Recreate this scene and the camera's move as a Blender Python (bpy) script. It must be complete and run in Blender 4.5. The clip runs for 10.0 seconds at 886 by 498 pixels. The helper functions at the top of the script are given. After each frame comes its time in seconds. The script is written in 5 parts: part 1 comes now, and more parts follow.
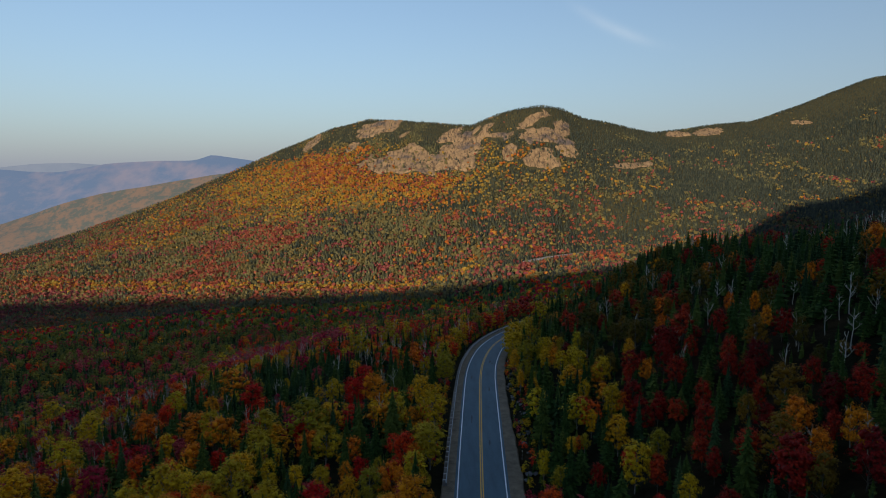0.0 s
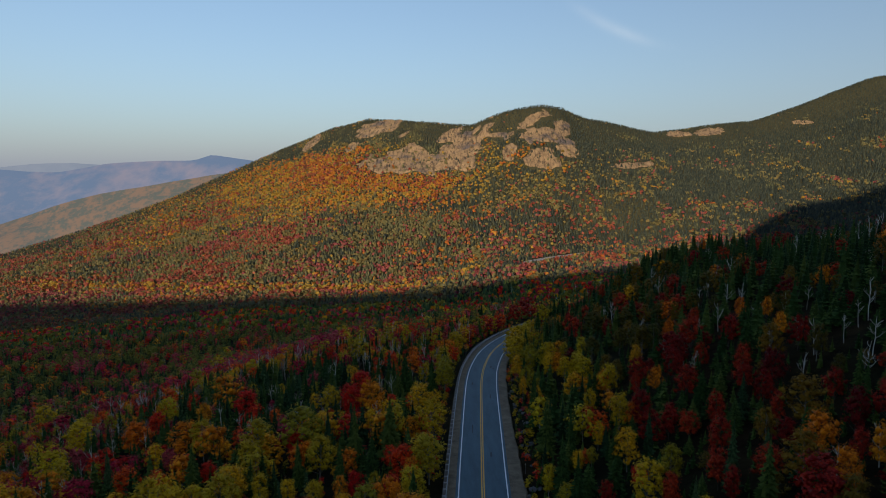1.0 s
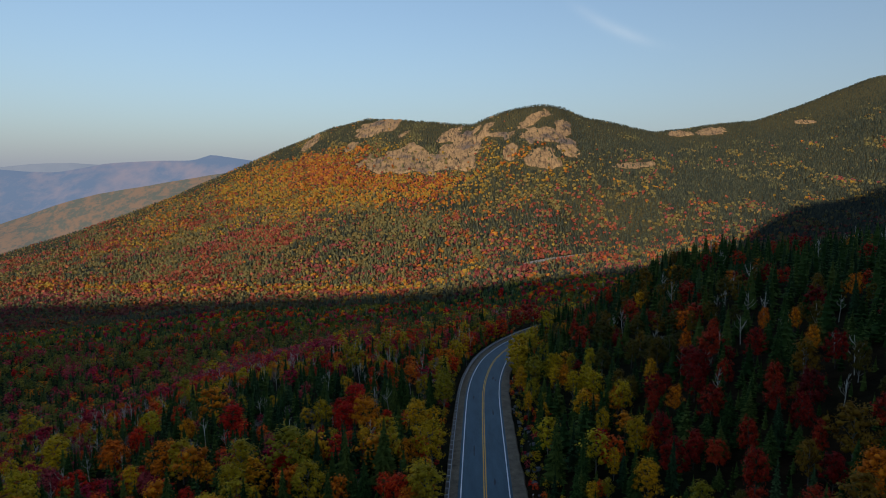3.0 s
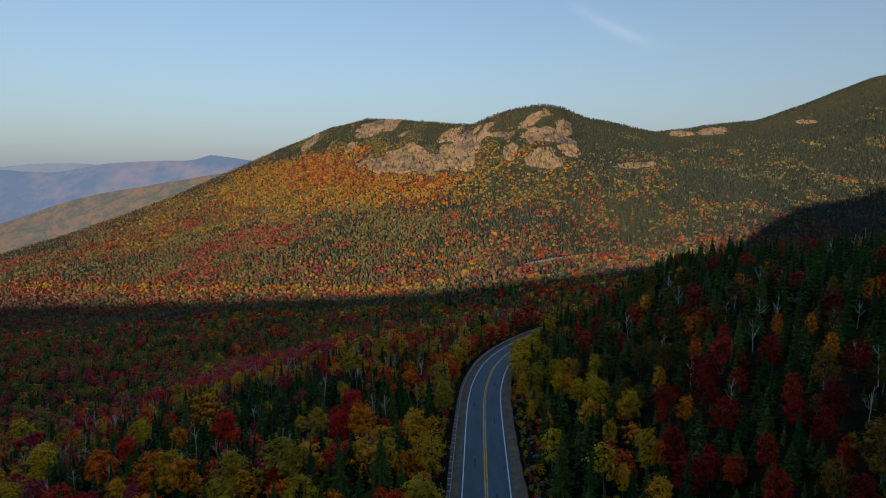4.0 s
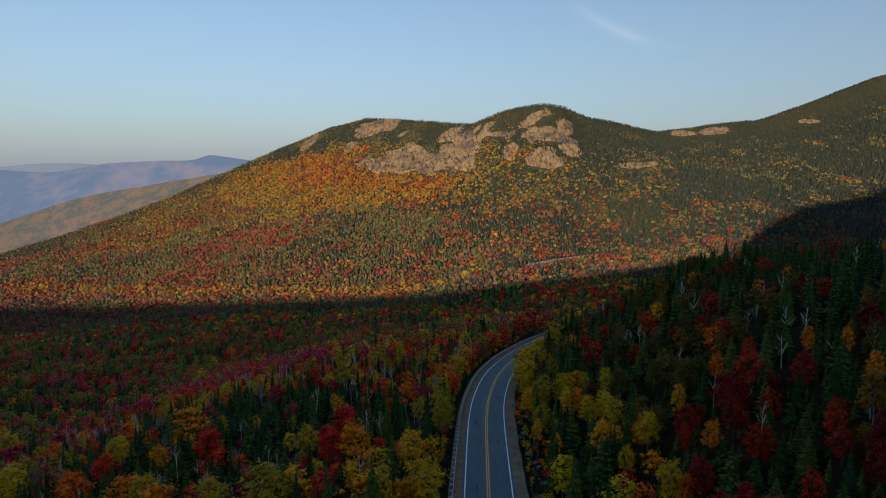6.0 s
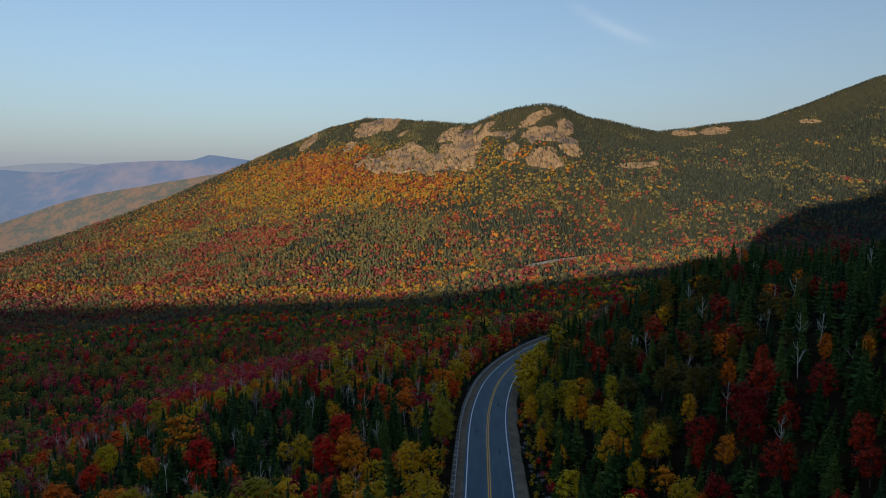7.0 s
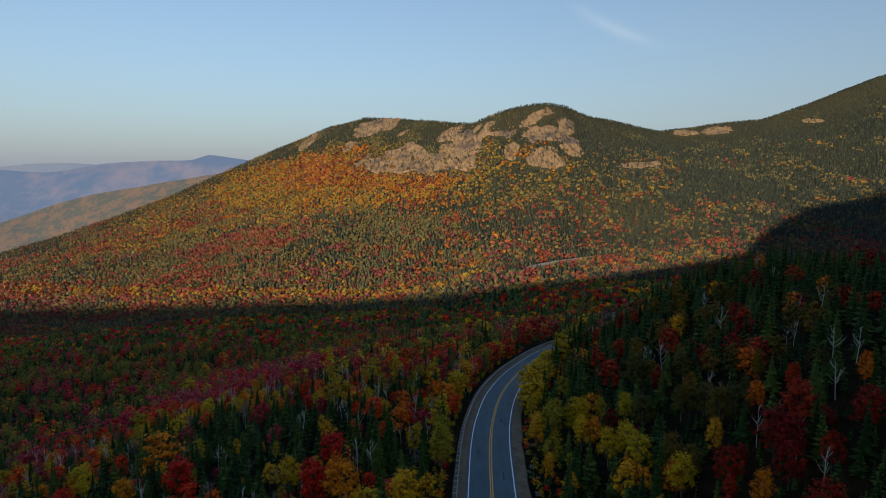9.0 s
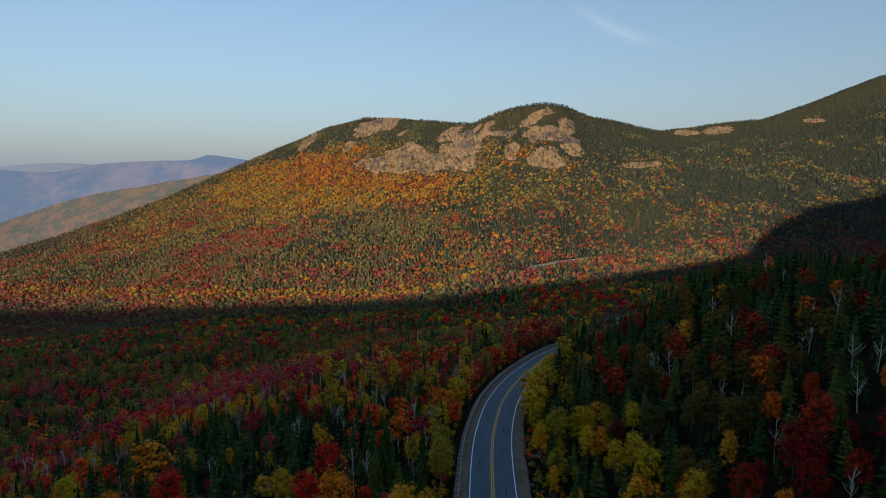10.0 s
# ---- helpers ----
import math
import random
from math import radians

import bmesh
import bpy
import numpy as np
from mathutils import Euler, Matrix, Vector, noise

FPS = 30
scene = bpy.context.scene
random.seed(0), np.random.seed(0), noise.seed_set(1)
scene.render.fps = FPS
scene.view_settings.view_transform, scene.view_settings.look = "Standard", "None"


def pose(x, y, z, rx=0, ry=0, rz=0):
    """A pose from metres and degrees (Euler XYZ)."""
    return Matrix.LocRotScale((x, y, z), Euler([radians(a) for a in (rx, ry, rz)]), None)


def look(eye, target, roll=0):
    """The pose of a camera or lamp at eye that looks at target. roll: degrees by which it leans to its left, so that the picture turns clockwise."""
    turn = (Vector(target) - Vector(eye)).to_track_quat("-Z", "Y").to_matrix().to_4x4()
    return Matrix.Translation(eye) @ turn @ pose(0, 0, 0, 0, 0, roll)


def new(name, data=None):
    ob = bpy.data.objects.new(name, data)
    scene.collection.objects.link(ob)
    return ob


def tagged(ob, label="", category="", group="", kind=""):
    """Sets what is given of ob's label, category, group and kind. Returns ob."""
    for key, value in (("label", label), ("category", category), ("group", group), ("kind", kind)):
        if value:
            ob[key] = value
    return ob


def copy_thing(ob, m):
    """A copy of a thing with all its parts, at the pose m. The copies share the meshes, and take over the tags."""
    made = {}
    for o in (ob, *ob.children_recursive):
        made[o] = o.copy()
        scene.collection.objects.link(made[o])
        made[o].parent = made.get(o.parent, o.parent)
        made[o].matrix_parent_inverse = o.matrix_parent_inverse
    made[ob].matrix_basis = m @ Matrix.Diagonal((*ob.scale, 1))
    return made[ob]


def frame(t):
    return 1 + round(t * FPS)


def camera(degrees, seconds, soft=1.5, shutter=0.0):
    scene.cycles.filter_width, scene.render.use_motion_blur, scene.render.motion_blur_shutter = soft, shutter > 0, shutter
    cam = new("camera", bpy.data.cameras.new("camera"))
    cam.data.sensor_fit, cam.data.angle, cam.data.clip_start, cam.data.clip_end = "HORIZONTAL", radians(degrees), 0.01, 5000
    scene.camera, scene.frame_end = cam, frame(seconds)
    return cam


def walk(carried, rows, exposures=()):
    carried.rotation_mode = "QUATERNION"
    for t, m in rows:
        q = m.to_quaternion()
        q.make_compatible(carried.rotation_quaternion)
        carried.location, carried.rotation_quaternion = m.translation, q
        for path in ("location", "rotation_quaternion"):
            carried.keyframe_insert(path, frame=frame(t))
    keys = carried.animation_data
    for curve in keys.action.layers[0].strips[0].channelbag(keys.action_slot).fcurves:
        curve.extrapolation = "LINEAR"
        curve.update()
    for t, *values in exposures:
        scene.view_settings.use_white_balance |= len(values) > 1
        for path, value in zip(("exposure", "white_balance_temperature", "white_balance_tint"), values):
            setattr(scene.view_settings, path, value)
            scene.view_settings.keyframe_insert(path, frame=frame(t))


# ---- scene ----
# Camera: level flight ahead over the road at 4.4 m/s, drifting slightly to the right, looking slightly down.
cam = camera(70.0, 10.0, soft=1.0)
SPEED, EYE_Z, TILT, DRIFT = 44.0, 42.6, 6.62, 0.017


def flown(t):
    u = t / 10.0
    return SPEED * (u + 0.0232 * u * (1 - u))


PATH = [(t, pose(DRIFT * flown(t), flown(t), EYE_Z, 90 - TILT, 0, 0)) for t in (0, 1, 2, 3, 4, 5, 6, 7, 8, 9, 10)]
walk(cam, PATH, exposures=[(0, 0.92, 7850, 10), (10, 0.92, 7850, 10)])

# ---- light: low sun from behind and to one side, clear sky ----
SUN_EL, SUN_AZ = radians(14.0), radians(20.0)      # AZ: how far the light travels to +x from +y
TRAVEL = Vector((math.sin(SUN_AZ) * math.cos(SUN_EL), math.cos(SUN_AZ) * math.cos(SUN_EL), -math.sin(SUN_EL)))
sun = new("sun", bpy.data.lights.new("sun", "SUN"))
sun.data.energy, sun.data.angle, sun.data.color = 3.15, radians(0.5), (1.0, 0.86, 0.70)
sun.matrix_world = look((0, 0, 400), Vector((0, 0, 400)) + TRAVEL)

world = bpy.data.worlds.new("sky")
scene.world = world
world.use_nodes = True
wn, wl = world.node_tree.nodes, world.node_tree.links
wn.clear()
sky = wn.new("ShaderNodeTexSky")
sky.sky_type, sky.sun_disc = "NISHITA", False
sky.sun_elevation, sky.sun_rotation = SUN_EL, math.pi - SUN_AZ
sky.air_density, sky.dust_density, sky.ozone_density = 1.0, 0.9, 4.2
bg = wn.new("ShaderNodeBackground")
bg.inputs["Strength"].default_value = 0.100
wo = wn.new("ShaderNodeOutputWorld")


def world_math(op, a, b=0.0):
    m = wn.new("ShaderNodeMath")
    m.operation = op
    for k, v in enumerate((a, b)):
        if isinstance(v, (int, float)):
            m.inputs[k].default_value = v
        else:
            wl.new(v, m.inputs[k])
    return m.outputs[0]


def along(direction):
    d = wn.new("ShaderNodeVectorMath")
    d.operation = "DOT_PRODUCT"
    wl.new(coord.outputs["Generated"], d.inputs[0])
    d.inputs[1].default_value = direction
    return d.outputs["Value"]


# one thin streak of high cirrus
coord = wn.new("ShaderNodeTexCoord")
MID_CLOUD, LONG_WAY = Vector((0.250, 0.945, 0.210)).normalized(), Vector((0.91, -0.05, -0.41))
CROSS_WAY = MID_CLOUD.cross(LONG_WAY).normalized()
LONG_WAY = CROSS_WAY.cross(MID_CLOUD).normalized()
cn = wn.new("ShaderNodeTexNoise")
cn.inputs["Scale"].default_value, cn.inputs["Detail"].default_value = 22.0, 5.0
wl.new(coord.outputs["Generated"], cn.inputs["Vector"])
bend = world_math("ADD", along(CROSS_WAY), world_math("MULTIPLY", world_math("POWER", along(LONG_WAY), 2.0), 1.2))
lengthwise = world_math("POWER", 2.718, world_math("MULTIPLY", world_math("POWER", world_math("MULTIPLY", along(LONG_WAY), 19.0), 2.0), -1.0))
sideways = world_math("POWER", 2.718, world_math("MULTIPLY", world_math("POWER", world_math("MULTIPLY", bend, 130.0), 2.0), -1.0))
ahead = world_math("GREATER_THAN", along(MID_CLOUD), 0.5)
cloud = world_math("MULTIPLY", world_math("MULTIPLY", world_math("MULTIPLY", lengthwise, sideways), ahead), world_math("MULTIPLY", cn.outputs[0], 0.17))
veil = wn.new("ShaderNodeMix")
veil.data_type = "RGBA"
wl.new(cloud, veil.inputs[0])
# pale haze low over the horizon, all round
split = wn.new("ShaderNodeSeparateXYZ")
wl.new(coord.outputs["Generated"], split.inputs[0])
low = world_math("POWER", 2.718, world_math("MULTIPLY", world_math("MAXIMUM", split.outputs["Z"], 0.0), -7.0))
haze = wn.new("ShaderNodeMix")
haze.data_type = "RGBA"
wl.new(world_math("ADD", world_math("MULTIPLY", low, 0.80), 0.15), haze.inputs[0])
wl.new(sky.outputs[0], haze.inputs[6])
haze.inputs[7].default_value = (1.38, 1.72, 2.52, 1)
wl.new(haze.outputs[2], veil.inputs[6])
veil.inputs[7].default_value = (6.0, 6.2, 6.6, 1)
wl.new(veil.outputs[2], bg.inputs[0])
wl.new(bg.outputs[0], wo.inputs[0])


# ---- small helpers ----
def mesh_from(name, verts, faces, mat=None, smooth=False):
    me = bpy.data.meshes.new(name)
    me.from_pydata([tuple(v) for v in np.asarray(verts, float)], [], [tuple(int(i) for i in f) for f in faces])
    if mat:
        me.materials.append(mat)
    if smooth:
        me.polygons.foreach_set("use_smooth", [True] * len(me.polygons))
    me.update()
    return me


def mesh_tris(name, verts, tris, mat, tint=None):
    """A large mesh of triangles from arrays, with an optional per-vertex tint."""
    verts, tris = np.asarray(verts, np.float32), np.asarray(tris, np.int32)
    me = bpy.data.meshes.new(name)
    me.vertices.add(len(verts))
    me.vertices.foreach_set("co", verts.ravel())
    me.loops.add(tris.size)
    me.loops.foreach_set("vertex_index", tris.ravel())
    me.polygons.add(len(tris))
    me.polygons.foreach_set("loop_start", np.arange(0, tris.size, 3, dtype=np.int32))
    me.polygons.foreach_set("loop_total", np.full(len(tris), 3, np.int32))
    if tint is not None:
        a = me.attributes.new("tint", "FLOAT", "POINT")
        a.data.foreach_set("value", np.asarray(tint, np.float32))
    me.materials.append(mat)
    me.update(calc_edges=True)
    return me


def part(name, data, parent, label=""):
    ob = new(name, data)
    ob.parent = parent
    if label:
        ob["label"] = label
    return ob


def value_noise(x, y, scale, seed):
    """Smooth noise 0..1 over the plan, for arrays."""
    rng = np.random.RandomState(seed)
    table = rng.rand(64, 64)
    u, v = np.asarray(x, float) / scale + 1000.3, np.asarray(y, float) / scale + 1000.7
    i, j = np.floor(u).astype(int), np.floor(v).astype(int)
    a, b = u - i, v - j
    a, b = a * a * (3 - 2 * a), b * b * (3 - 2 * b)
    g = lambda p, q: table[p % 64, q % 64]
    return (g(i, j) * (1 - a) + g(i + 1, j) * a) * (1 - b) + (g(i, j + 1) * (1 - a) + g(i + 1, j + 1) * a) * b


def fractal(x, y, scale, seed):
    return (value_noise(x, y, scale, seed) + 0.5 * value_noise(x, y, scale / 2.1, seed + 1) + 0.25 * value_noise(x, y, scale / 4.3, seed + 2)) / 1.75


def step(a, b, x):
    t = np.clip((np.asarray(x, float) - a) / (b - a), 0, 1)
    return t * t * (3 - 2 * t)


def curve_through(points, gap):
    """A smooth line through plan points, one point every gap metres."""
    p = np.array(points, float)
    q = np.vstack([2 * p[0] - p[1], p, 2 * p[-1] - p[-2]])
    out = []
    for k in range(1, len(q) - 2):
        for t in np.linspace(0, 1, 24, endpoint=False):
            a, b, c, d = q[k - 1], q[k], q[k + 1], q[k + 2]
            out.append(0.5 * (2 * b + (c - a) * t + (2 * a - 5 * b + 4 * c - d) * t * t + (3 * b - a - 3 * c + d) * t ** 3))
    out = np.array(out + [p[-1]])
    s = np.concatenate([[0], np.cumsum(np.hypot(*np.diff(out, axis=0).T))])
    at = np.arange(0, s[-1], gap)
    return np.stack([np.interp(at, s, out[:, 0]), np.interp(at, s, out[:, 1])], 1)


# ---- the plan: road line and heights ----
ROAD = curve_through([(-12, -260), (-5, -120), (1.5, 0), (5.25, 80), (6.75, 109), (8.2, 134.7), (9.15, 147.5), (10.45, 159), (13.05, 175), (16.3, 189),
                      (20.9, 205), (25.8, 219), (33.6, 239), (45, 262), (62, 288), (90, 316), (135, 345)], 2.0)
FAR_ROAD = curve_through([(86, 672), (103, 693), (128, 715), (158, 735), (190, 751), (236, 766)], 5.0)


def road_z(p):
    q = np.clip(p[:, 1] - 100, -20, 100)
    return -1.0 - 0.05 * (p[:, 1] - 100) - 0.00035 * (q * q + 200 * np.clip(p[:, 1] - 200, 0, None)) - 0.03 * np.clip(p[:, 0] - 15, 0, None)


ROAD_Z = road_z(ROAD)
FAR_ROAD_Z = np.linspace(-50, -46, len(FAR_ROAD))
ROAD_TAN = np.gradient(ROAD, axis=0)
ROAD_TAN /= np.hypot(*ROAD_TAN.T)[:, None]
ROAD_FALL = np.gradient(ROAD_Z) / 2.0


def road_side(x, y):
    """Signed distance from the road (right, uphill: positive) and the road's height there."""
    x, y = np.ravel(x).astype(float), np.ravel(y).astype(float)
    d, z = np.empty(len(x)), np.empty(len(x))
    for a in range(0, len(x), 20000):
        s = slice(a, a + 20000)
        dx, dy = x[s, None] - ROAD[None, :, 0], y[s, None] - ROAD[None, :, 1]
        k = np.argmin(dx * dx + dy * dy, 1)
        r = np.arange(len(k))
        side = np.sign(dx[r, k] * ROAD_TAN[k, 1] - dy[r, k] * ROAD_TAN[k, 0])
        along = dx[r, k] * ROAD_TAN[k, 0] + dy[r, k] * ROAD_TAN[k, 1]
        inner = (k > 0) & (k < len(ROAD) - 1)
        across = np.abs(dx[r, k] * ROAD_TAN[k, 1] - dy[r, k] * ROAD_TAN[k, 0])
        d[s] = side * np.where(inner & (np.abs(along) < 2.5), across, np.hypot(dx[r, k], dy[r, k]))
        z[s] = ROAD_Z[k] + ROAD_FALL[k] * np.where(inner, np.clip(along, -2, 2), 0)
    return d, z


# crest of the mountain: x, distance, height
CREST_X = [-2600, -1400, -735, -540, -355, -237, -157, -70, 52, 80, 126, 168, 205, 250, 400, 620, 760, 900, 1050, 1300, 2600]
CREST_Y = [1000, 1020, 1050, 1250, 1400, 1400, 1370, 1290, 1180, 1150, 1125, 1120, 1125, 1150, 1220, 1290, 1320, 1370, 1420, 1480, 1500]
CREST_Z = [-150, -135, -92, -8, 100, 147, 162, 149, 132, 141, 154, 161, 157, 143, 124, 148, 197, 243, 283, 326, 345]


def soft_max(a, b, k):
    return np.maximum(a, b) + np.log1p(np.exp(-np.abs(a - b) / k)) * k


def height(x, y):
    shape = np.shape(x)
    x, y = np.ravel(x).astype(float), np.ravel(y).astype(float)
    d, zr = road_side(x, y)
    floor = -78 + 0.09 * np.clip(x, -900, 0) + 0.2 * np.clip(x, 0, 130) + 0.03 * np.clip(x - 130, 0, 900)
    floor = floor + 0.055 * np.clip(700 - y, 0, 420) * step(20, -60, x)
    # spur that the road follows: falls away on one side, rises on the other
    down = zr - 0.20 * np.clip(-d - 6.5, 0, None) - 0.14 * np.clip(-d - 80, 0, None)
    e = np.clip(d - 7.5, 0, None)
    hill = np.interp(e, (0, 10, 20, 35, 50, 65, 90, 130, 300), (0, 5.0, 9.9, 17.0, 22.6, 27.6, 34.5, 39.0, 43.0))
    hill = hill + 7.0 * np.exp(-((x - 72) / 24) ** 2 - ((y - 195) / 30) ** 2)
    up = zr + hill * (1 - 0.9 * step(230, 420, y))
    near = np.where(d < 0, down, up)
    near = near + (fractal(x, y, 38, 5) - 0.5) * 5.0 * step(8, 30, np.abs(d))
    near = near * 1.0 - 60 * step(300, 640, y) * step(0, 60, d)
    h = soft_max(near, floor + (fractal(x, y, 150, 9) - 0.5) * 12, 6.0)
    h = np.where(np.abs(d) < 14, np.where(np.abs(d) < 9, near, near + (h - near) * step(9, 14, np.abs(d))), h)
    # mountain beyond the valley
    cy, cz = np.interp(x, CREST_X, CREST_Y), np.interp(x, CREST_X, CREST_Z)
    foot = 660.0 + 0.05 * np.abs(x)
    s = (y - foot) / (cy - foot)
    rise = np.where(s > 1, np.maximum(1 - 1.2 * np.clip(s - 1, 0, None) ** 1.4, -0.2), np.clip(s, 0, 1) ** 1.45)
    rough = (fractal(x, y, 170, 21) - 0.5) * 34 * np.clip(s, 0, 1) * np.clip(1 - s, 0, 1) * 2.5
    mount = h + (cz - floor) * rise + rough
    h = np.where(y > foot, mount, h)
    # lie flat under the far stretch of road
    dx = np.min(np.hypot(x[:, None] - FAR_ROAD[None, ::3, 0], y[:, None] - FAR_ROAD[None, ::3, 1]), 1) if len(x) < 400000 else np.full(len(x), 999.0)
    zf = np.interp(x, FAR_ROAD[:, 0], FAR_ROAD_Z)
    uphill = y > np.interp(x, FAR_ROAD[:, 0], FAR_ROAD[:, 1])
    w = 1 - step(9, 48 + 100 * uphill * step(115, 180, x) + 75 * step(115, 70, x), dx)
    h = h * (1 - w) + (zf - 0.9) * w
    h = h - 330 * step(1550, 2300, y)
    # high ground behind, which keeps the low sun off the near forest
    back = -220 + (BACK_TOP(x) + 220) * np.exp(-((y + 800) / 300.0) ** 2)
    h = np.where(y < 40, np.maximum(h, back), h)
    return h.reshape(shape)


# unseen crest; stepped up past x -204 only to shade the far right slope
def BACK_TOP(x):
    return np.interp(x, (-1200, -857, -642, -525, -449, -398, -345, -303, -274, -235, -204, -186, -115, -35, 73, 300), (300, 301, 304, 309, 314, 321, 327, 335, 344, 354, 366, 400, 448, 472, 512, 550)) + (fractal(x, x * 0, 120, 33) - 0.5) * 5


def step_axis(lo, hi, fine, coarse, reach_lo, reach_hi, behind=1.0):
    """Grid lines: fine between lo and hi, growing to coarse, and beyond 1.7 km growing on."""
    out = list(np.arange(lo, hi, fine))
    for sign, start, end in ((1, out[-1], reach_hi), (-1, out[0], reach_lo)):
        p, s, add = start, fine, []
        while sign * (end - p) > 0:
            s = min(s * 1.12, coarse * (behind if sign < 0 else 1.0)) if abs(p) < 1700 else s * 1.15
            p += sign * s
            add.append(p)
        out = out + add if sign > 0 else add[::-1] + out
    return np.array(out)


# ---- materials ----
def node_material(name):
    m = bpy.data.materials.new(name)
    m.use_nodes = True
    n = m.node_tree.nodes
    return m, n, m.node_tree.links, n["Principled BSDF"]


def ramp(n, stops):
    r = n.new("ShaderNodeValToRGB")
    e = r.color_ramp.elements
    while len(e) < len(stops):
        e.new(0.5)
    for k, (p, c) in zip(e, stops):
        k.position, k.color = p, (*c, 1)
    return r


def noise_tex(n, l, scale, detail=4, rough=0.6, coord="Object"):
    tc = n.new("ShaderNodeTexCoord")
    t = n.new("ShaderNodeTexNoise")
    t.inputs["Scale"].default_value, t.inputs["Detail"].default_value, t.inputs["Roughness"].default_value = scale, detail, rough
    l.new(tc.outputs[coord], t.inputs["Vector"])
    return t


def math_node(n, l, op, a, b=0.0):
    m = n.new("ShaderNodeMath")
    m.operation = op
    for k, v in enumerate((a, b)):
        if isinstance(v, (int, float)):
            m.inputs[k].default_value = v
        else:
            l.new(v, m.inputs[k])
    return m.outputs[0]


def leaf_material(name, stops, thin=0.14, rough=0.65, gloss=0.15, stray=0.9):
    """Foliage: each tree takes its own shade from the range, each leaf clump strays a little from it."""
    m, n, l, b = node_material(name)
    info, geo, att = n.new("ShaderNodeObjectInfo"), n.new("ShaderNodeNewGeometry"), n.new("ShaderNodeAttribute")
    att.attribute_name = "tint"
    tree = math_node(n, l, "FRACT", math_node(n, l, "ADD", info.outputs["Random"], att.outputs["Fac"]))
    leaf = math_node(n, l, "MULTIPLY", math_node(n, l, "SUBTRACT", geo.outputs["Random Per Island"], 0.5), 0.38)
    fac = math_node(n, l, "ADD", tree, leaf)
    r = ramp(n, stops)
    l.new(fac, r.inputs[0])
    hsv = n.new("ShaderNodeHueSaturation")
    l.new(r.outputs[0], hsv.inputs["Color"])
    l.new(math_node(n, l, "ADD", math_node(n, l, "MULTIPLY", geo.outputs["Random Per Island"], stray), 1.0 - stray / 2), hsv.inputs["Value"])
    l.new(hsv.outputs[0], b.inputs["Base Color"])
    b.inputs["Roughness"].default_value = rough
    b.inputs["Specular IOR Level"].default_value = gloss
    if thin:
        # thin leaves let part of the light through
        tr, mx, out = n.new("ShaderNodeBsdfTranslucent"), n.new("ShaderNodeMixShader"), n["Material Output"]
        l.new(hsv.outputs[0], tr.inputs["Color"])
        mx.inputs[0].default_value = thin
        l.new(b.outputs[0], mx.inputs[1])
        l.new(tr.outputs[0], mx.inputs[2])
        l.new(mx.outputs[0], out.inputs["Surface"])
    return m


LEAF = {
    "conifer": leaf_material("spruce needles", [(0, (0.017, 0.046, 0.013)), (0.5, (0.037, 0.076, 0.019)), (1, (0.074, 0.106, 0.023))], 0.0, 0.8, 0.03, 0.9),
    "fir": leaf_material("fir needles", [(0, (0.016, 0.044, 0.019)), (0.5, (0.030, 0.066, 0.026)), (1, (0.048, 0.086, 0.031))], 0.0, 0.8, 0.03, 1.1),
    "red": leaf_material("red maple leaves", [(0, (0.54, 0.011, 0.010)), (0.5, (0.74, 0.032, 0.011)), (1, (0.82, 0.13, 0.013))], stray=0.7),
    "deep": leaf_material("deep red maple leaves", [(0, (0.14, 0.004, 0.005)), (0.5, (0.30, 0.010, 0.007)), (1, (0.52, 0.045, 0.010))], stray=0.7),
    "dull": leaf_material("dull birch leaves", [(0, (0.27, 0.130, 0.010)), (0.5, (0.150, 0.098, 0.011)), (1, (0.070, 0.066, 0.010))], stray=0.7),
    "crimson": leaf_material("crimson leaves", [(0, (0.28, 0.008, 0.030)), (0.5, (0.48, 0.017, 0.046)), (1, (0.42, 0.062, 0.062))], stray=0.7),
    "orange": leaf_material("orange leaves", [(0, (0.78, 0.14, 0.009)), (0.5, (0.78, 0.25, 0.011)), (1, (0.72, 0.34, 0.013))], stray=0.7),
    "yellow": leaf_material("yellow leaves", [(0, (0.76, 0.34, 0.011)), (0.5, (0.72, 0.41, 0.013)), (1, (0.54, 0.38, 0.015))], stray=0.7),
    "olive": leaf_material("yellow-green leaves", [(0, (0.62, 0.36, 0.012)), (0.5, (0.48, 0.305, 0.013)), (1, (0.29, 0.235, 0.015))], stray=0.7),
}
# valley leaf colours; spruce and crimson lightened to stand in for light and haze
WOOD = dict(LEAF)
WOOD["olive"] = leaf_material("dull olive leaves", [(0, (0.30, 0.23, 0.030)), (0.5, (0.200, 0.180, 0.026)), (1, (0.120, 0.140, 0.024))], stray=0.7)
WOOD["conifer"] = leaf_material("lightened valley spruce", [(0, (0.034, 0.066, 0.022)), (0.5, (0.064, 0.096, 0.030)), (1, (0.112, 0.124, 0.036))], 0.0, 0.8, 0.03, 0.7)
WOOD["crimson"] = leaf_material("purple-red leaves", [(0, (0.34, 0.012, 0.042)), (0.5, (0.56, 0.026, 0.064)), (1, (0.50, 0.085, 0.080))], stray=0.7)
